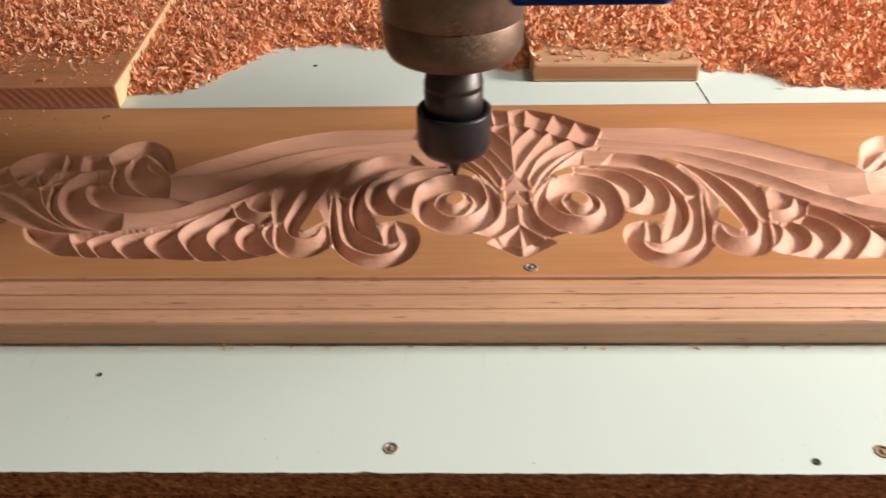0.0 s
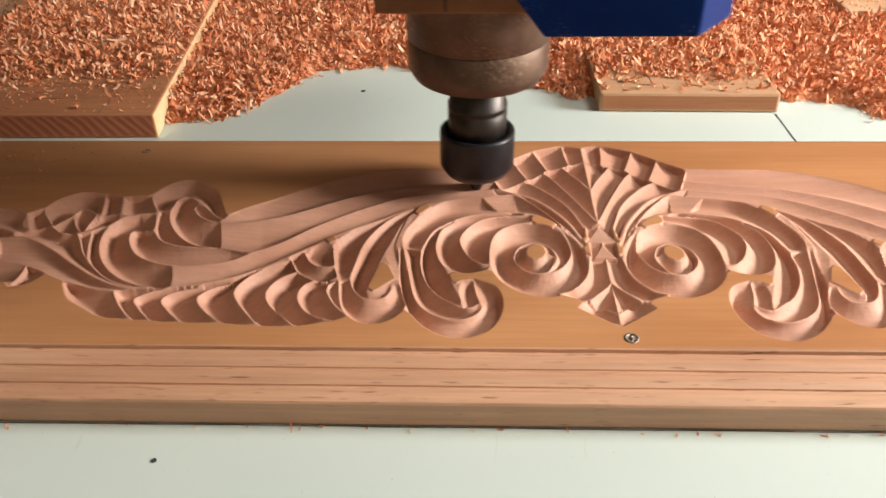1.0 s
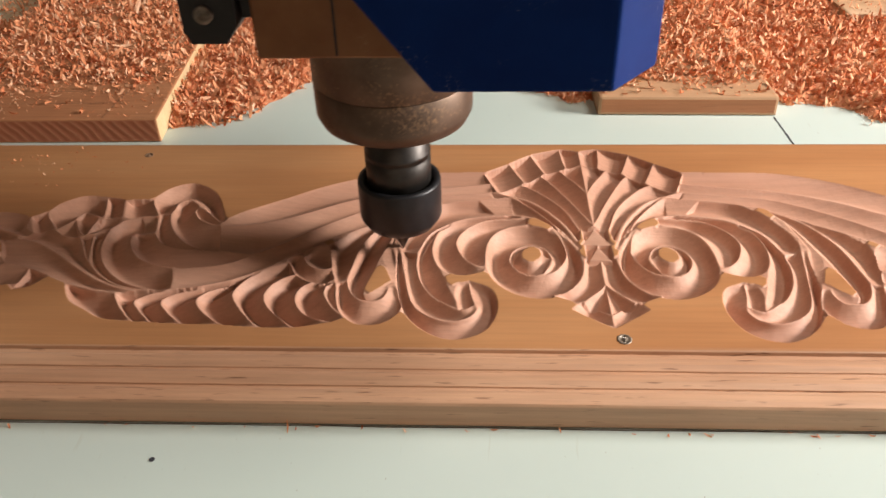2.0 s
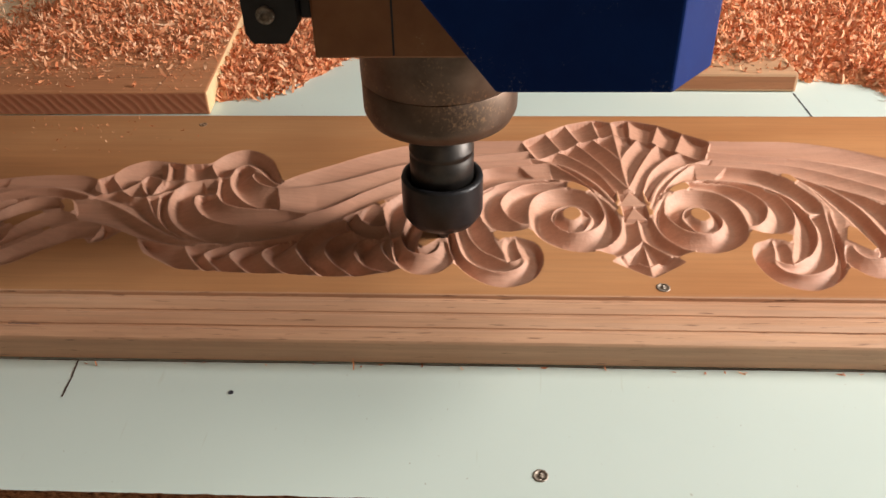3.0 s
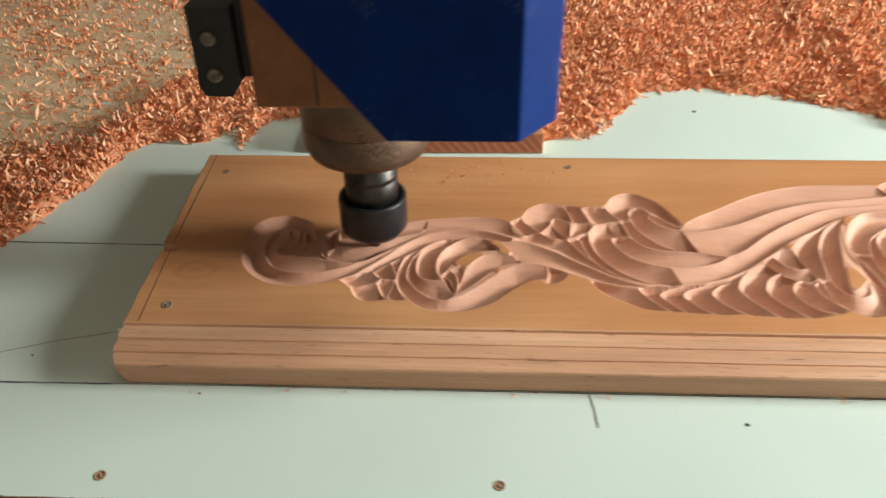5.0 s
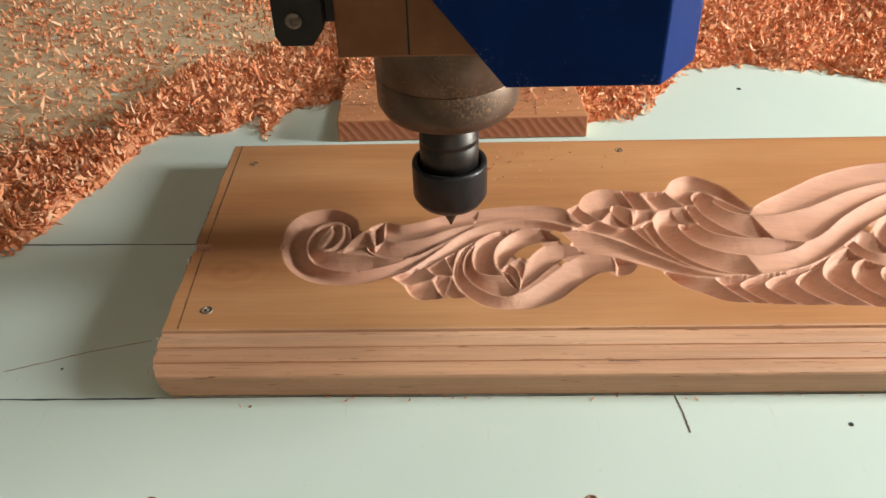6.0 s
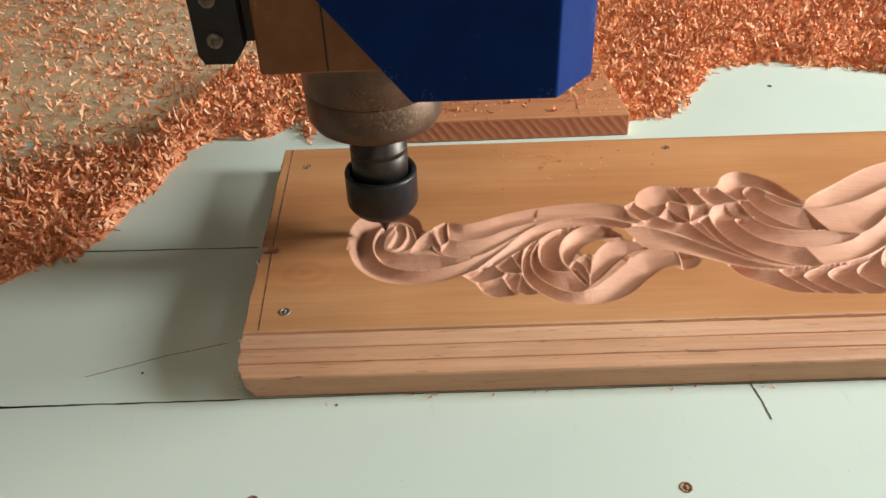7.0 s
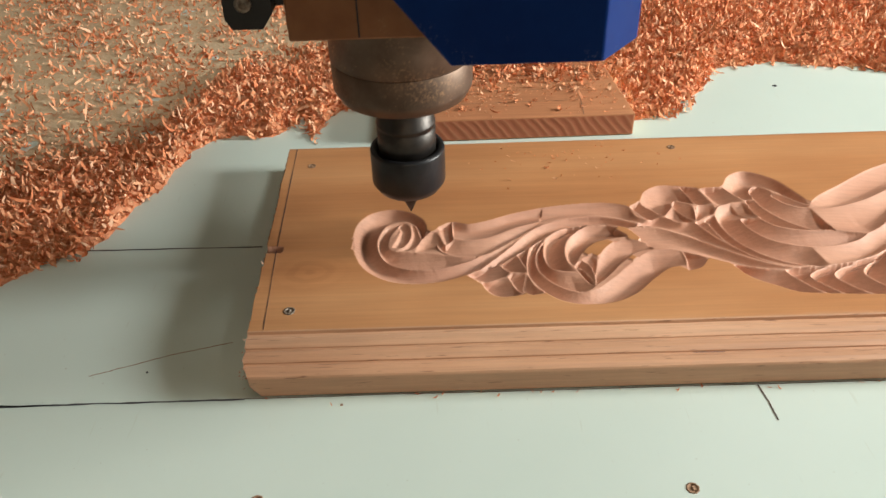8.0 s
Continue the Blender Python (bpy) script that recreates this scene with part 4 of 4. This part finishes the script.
hx, hy = np.meshgrid(np.arange(-0.9, 1.9, 0.005), np.arange(0.02, 1.2, 0.005), indexing="ij")
hz = heap(hx, hy)
hn = hx.shape[1]
ii, jj = np.meshgrid(np.arange(hx.shape[0] - 1), np.arange(hn - 1), indexing="ij")
q = (ii * hn + jj).ravel()
hf = np.stack([q, q + hn, q + hn + 1, q + 1], 1)
over = hz.ravel()
hf = hf[(np.max(over[hf], 1) > -0.0006)]
tagged(sheet("shavings_heap", np.stack([hx, hy, hz], 2).reshape(-1, 3), hf, [M_HEAP], None, True), "packed orange pine shavings heaped on the white bed", "wood shavings", kind="stuff")


# a film of fine dust where the heap thins out, broken by bare spots
film = np.where((thin(hx, hy) > 0.10) & (inside(hx, hy) > 0.03), 0.0006 + 0.0007 * lumps(hx, hy, 240, 61) + 0.0006 * lumps(hx, hy, 95, 62), -0.0008)
ff = np.stack([q, q + hn, q + hn + 1, q + 1], 1)
ff = ff[np.max(film.ravel()[ff], 1) > 0.0]
tagged(sheet("dust_film", np.stack([hx, hy, film], 2).reshape(-1, 3), ff, [M_FILM], None, True), "thin film of pale tan wood dust on the white bed", "wood dust", kind="stuff")


def flakes(x, y, z, size, rng, spread=1.0):
    """Curled strips of wood at those places: numpy verts and quads."""
    n, k = len(x), 5
    length = rng.uniform(0.0026, 0.0060, n) * size * np.where(rng.uniform(0, 1, n) < 0.15, 1.7, 1.0)
    width = rng.uniform(0.0006, 0.0016, n) * size
    curl = rng.uniform(0.4, 4.2, n)
    yaw = rng.uniform(0, 2 * np.pi, n)
    tilt = rng.normal(0, 0.55 * spread, n)
    side = rng.normal(0, 0.7 * spread, n)
    u = np.linspace(-0.5, 0.5, k)[None]
    a = u * curl[:, None]
    rad = (length / curl)[:, None]
    lx, lz = rad * np.sin(a), rad * (1 - np.cos(a))
    taper = (1 - 0.55 * (2 * np.abs(u)) ** 2) * width[:, None] / 2
    P = np.zeros((n, 2 * k, 3))
    twist = rng.normal(0, 0.5, n)[:, None] * u * 2
    for s, o in ((1, 0), (-1, k)):
        P[:, o:o + k, 0], P[:, o:o + k, 1], P[:, o:o + k, 2] = lx, s * taper * np.cos(twist), lz + s * taper * np.sin(twist)
    c, sn = np.cos(side)[:, None], np.sin(side)[:, None]
    P[..., 1], P[..., 2] = P[..., 1] * c - P[..., 2] * sn, P[..., 1] * sn + P[..., 2] * c
    c, sn = np.cos(tilt)[:, None], np.sin(tilt)[:, None]
    P[..., 0], P[..., 2] = P[..., 0] * c + P[..., 2] * sn, -P[..., 0] * sn + P[..., 2] * c
    c, sn = np.cos(yaw)[:, None], np.sin(yaw)[:, None]
    P[..., 0], P[..., 1] = P[..., 0] * c - P[..., 1] * sn, P[..., 0] * sn + P[..., 1] * c
    low = P[..., 2].min(1)
    P += np.stack([x, y, z - low], 1)[:, None]
    base = (np.arange(n) * 2 * k)[:, None]
    quads = [base + np.array([[i, i + 1, k + i + 1, k + i]]) for i in range(k - 1)]
    return P.reshape(-1, 3), np.concatenate(quads, 0)


rng = np.random.default_rng(7)
N = 175000
fx, fy = rng.uniform(-0.45, 1.12, N), rng.uniform(0.05, 0.74, N)
d = inside(fx, fy)
w_on, o_on = on_wide(fx, fy), on_offcut(fx, fy)
keep = smoothstep(-0.006, 0.003, d) * (1 - 0.90 * thin(fx, fy)) * 0.95
dusty = smoothstep(0.298, 0.36, fy + 0.018 * lumps(fx, fy, 70, 48))
keep = np.where(w_on, 0.010 + 0.66 * dusty * (0.62 + 0.38 * lumps(fx, fy, 120, 49)), keep)
keep = np.where(o_on, 0.06 + 0.56 * smoothstep(0.312, 0.36, fy + 0.015 * lumps(fx, fy, 80, 50)), keep)
stray = (d < 0) & ~w_on & ~o_on & (d > -0.03)
keep = np.where(stray, np.maximum(keep, 0.012 * np.exp(d / 0.010)), keep)
ok = (rng.uniform(0, 1, N) < keep) & ((fy > 0.228) | (fx < -0.02))
fx, fy = fx[ok], fy[ok]
w_on, o_on = w_on[ok], o_on[ok]
fz = np.maximum(heap(fx, fy), 0.0)
fz = np.where(w_on, 0.0182, np.where(o_on, 0.0150, fz))
fz += np.where(w_on | o_on | (fz < 0.001), 0.0002, rng.uniform(-0.0015, 0.0022, len(fx)))
v, f = flakes(fx, fy, fz, 1.8, rng, 1.25)
tagged(sheet("curled_shavings", v, f, [M_SHAVE], None, False), "loose curled orange pine shavings strewn over bed and planks", "wood shavings", kind="stuff")

# small pale chips and coarse dust over the planks and between the curls
N = 60000
fx, fy = rng.uniform(-0.40, 1.0, N), rng.uniform(0.2615, 0.66, N)
w_on, o_on = on_wide(fx, fy), on_offcut(fx, fy)
d = inside(fx, fy)
lie = np.where(w_on, 0.10 + 0.90 * smoothstep(0.262, 0.34, fy + 0.02 * lumps(fx, fy, 70, 48)), np.where(o_on, 0.15 + 0.85 * smoothstep(0.306, 0.35, fy), 0.55 * smoothstep(-0.008, 0.02, d) * (1 - 0.7 * thin(fx, fy))))
ok = rng.uniform(0, 1, N) < lie
fx, fy, w_on, o_on = fx[ok], fy[ok], w_on[ok], o_on[ok]
fz = np.where(w_on, 0.0183, np.where(o_on, 0.0151, np.maximum(heap(fx, fy), 0.0) + 0.0005))
v, f = flakes(fx, fy, fz, np.where(w_on | o_on, 0.62, 0.8), rng, 0.7)
tagged(sheet("wood_dust", v, f, [M_DUST], None, False), "small pale wood chips and dust over planks and shavings", "wood dust", kind="stuff")

# crumbs on the board: by the uncut corner, along its foot, fuzz on the ridges
cx = np.concatenate([(0.181, 0.186, 0.252, 0.256, 0.045), rng.normal(0.192, 0.032, 70), rng.uniform(0.0, 0.9, 46), rng.uniform(0.06, 0.26, 150)])
cy = np.concatenate([(-0.0735, -0.0745, -0.0742, -0.0738, -0.0065), rng.normal(0.200, 0.015, 70), rng.uniform(-0.0035, -0.0008, 46), rng.uniform(0.225, 0.2345, 150)])
cz = np.concatenate([np.full(5, 0.0002), np.full(70, T + 0.0001), np.full(46, 0.0002), np.full(150, 0.0002)])
okc = (cy < 0.221) | (cz < 0.001)
v, f = flakes(cx[okc], cy[okc], cz[okc], 0.65, rng, 0.6)
tagged(sheet("wood_crumbs", v, f, [M_SHAVE], None, False), "tiny pale wood crumbs on the board and along its foot", "wood crumbs", kind="stuff")
lap = np.zeros_like(cut)
lap[1:-1, 1:-1] = cut[2:, 1:-1] + cut[:-2, 1:-1] + cut[1:-1, 2:] + cut[1:-1, :-2] - 4 * cut[1:-1, 1:-1]
ri, rj = np.nonzero((lap > 0.0006) & (gx[:, None] < 0.95))
pick = rng.choice(len(ri), 260, replace=False)
ey = rng.uniform(0.0, 0.12, 170)
ex = -0.0062 * ey / 0.224 + rng.uniform(-0.0008, 0.0006, 170)
ez = rng.uniform(0.004, T - 0.0005, 170)
px, py = np.concatenate([gx[ri[pick]], ex]), np.concatenate([gy[rj[pick]], ey])
pz = np.concatenate([T - cut[ri[pick], rj[pick]] - 0.0002, ez])
v, f = flakes(px, py, pz, np.concatenate([np.full(260, 0.27), np.full(170, 0.42)]), rng, 1.2)
tagged(sheet("torn_fibres", v, f, [M_FRESH], None, False), "torn pale fibres standing on carved ridges and sawn end", "wood fibres", kind="stuff")

# ---- the router's head; its origin is the tip of the cutter ----
head = tagged(new("router_head"), "dusty steel router spindle in brown clamp behind dark blue cover", "router spindle")
part("cutter", lathe(bmesh.new(), ((0.0003, 0.0), (0.0042, 0.0085), (0.0060, 0.0125), (0.0060, 0.024)), 32), M_CARBIDE, head, "pointed dark carbide cutter")
nut = part("collet_nut", lathe(bmesh.new(), ((0.0085, 0.0162), (0.0150, 0.0168), (0.0180, 0.0185), (0.0206, 0.0225), (0.0210, 0.0240), (0.0210, 0.0425), (0.0206, 0.0440), (0.0178, 0.0440), (0.0174, 0.0400), (0.0150, 0.0395))), M_NUT, head, "black oxide collet nut")
part("shaft", lathe(bmesh.new(), ((0.0160, 0.038), (0.0163, 0.0560), (0.0157, 0.0565), (0.0157, 0.0580), (0.0163, 0.0585), (0.0163, 0.0605), (0.0155, 0.0612), (0.0155, 0.0800))), M_SHAFT, head)
part("nose_ring", lathe(bmesh.new(), ((0.0170, 0.0785), (0.0330, 0.0775), (0.0345, 0.0785), (0.0368, 0.0830), (0.0370, 0.0845), (0.0370, 0.0985), (0.0366, 0.0990))), M_STEEL, head, "worn steel nose ring, stained with resin dust")
part("spindle_body", lathe(bmesh.new(), ((0.0364, 0.0988), (0.0372, 0.0996), (0.0372, 0.1120), (0.0385, 0.1150), (0.0385, 0.45))), M_STEEL, head)
clamp = part("clamp_block", box(bmesh.new(), -0.047, 0.052, -0.052, 0.060, 0.1270, 0.60, 0.0012), M_CLAMP, head, "aluminium spindle clamp, brown reflections put into its colour")
part("clamp_seam", box(bmesh.new(), -0.0158, -0.0150, -0.0524, -0.0519, 0.1285, 0.44), M_BLACK, clamp)


def cover_outline(y, right):
    return [(0.0245, y, 0.1353), (right, y, 0.1353), (right, y, 0.60), (-0.075, y, 0.60), (-0.075, y, 0.262)]


bm = loft(bmesh.new(), [cover_outline(-0.1023, 0.0836), cover_outline(-0.0800, 0.1014), cover_outline(-0.0532, 0.1014)])
bmesh.ops.bevel(bm, geom=[e for e in bm.edges], offset=0.0010, segments=2, affect="EDGES", profile=0.5)
part("blue_cover", bm, M_BLUE, head, "dark blue painted steel cover, dusty")
rail = part("bearing_block", loft(bmesh.new(), [[(-0.0725, y, 0.1395), (-0.0700, y, 0.1350), (-0.0565, y, 0.1350), (-0.0515, y, 0.1420), (-0.0515, y, 0.1800), (-0.0725, y, 0.1800)] for y in (-0.056, -0.020)]), M_BLACK, head, "black bearing block with two screws")
for z in (0.1465, 0.1650):
    s = part("screw", lathe(bmesh.new(), ((0.0036, 0), (0.0036, 0.0012), (0.0030, 0.0018), (0.0018, 0.0018), (0.0015, 0.0006), (0.0003, 0.0005)), 20), M_SCREW, rail)
    s.matrix_basis = pose(-0.0635, -0.0560, z, 90, 0, 0)
# Unseen carriage, added behind the clamp to cast the head's shadow leftward.
part("shadow_carriage", box(bmesh.new(), -0.044, 0.048, 0.0605, 0.15, 0.165, 0.60, 0.002), M_BLACK, head)
part("side_plate", box(bmesh.new(), -0.0512, -0.0470, -0.050, 0.02, 0.1430, 0.45, 0.0006), M_BLACK, head)


def motions():
    path = ((0, 0.5036, 0.1239, 0.0206), (0.5, 0.4283, 0.1442, 0.0120), (1, 0.4737, 0.1689, 0.0113), (1.2, 0.4890, 0.1693, 0.0113), (2.3, 0.4205, 0.0887, 0.0179), (2.5, 0.4191, 0.0836, 0.0126), (3, 0.4332, 0.0809, 0.0127), (3.5, 0.4187, 0.0829, 0.0094), (4, 0.3283, 0.0924, 0.0228), (4.2, 0.2548, 0.0978, 0.0230), (4.3, 0.2201, 0.0984, 0.0235), (4.5, 0.1554, 0.1051, 0.0233), (4.7, 0.1300, 0.1084, 0.0238), (5, 0.1344, 0.1106, 0.0117), (5.2, 0.1591, 0.1283, 0.0137), (6.3, 0.1346, 0.1044, 0.0304), (6.5, 0.0940, 0.1116, 0.0288), (7, 0.0712, 0.1152, 0.0209), (7.5, 0.0711, 0.1190, 0.0186), (8, 0.0848, 0.1105, 0.0378))
    walk(head, [(t, pose(x, y, z)) for t, x, y, z in path])


motions()
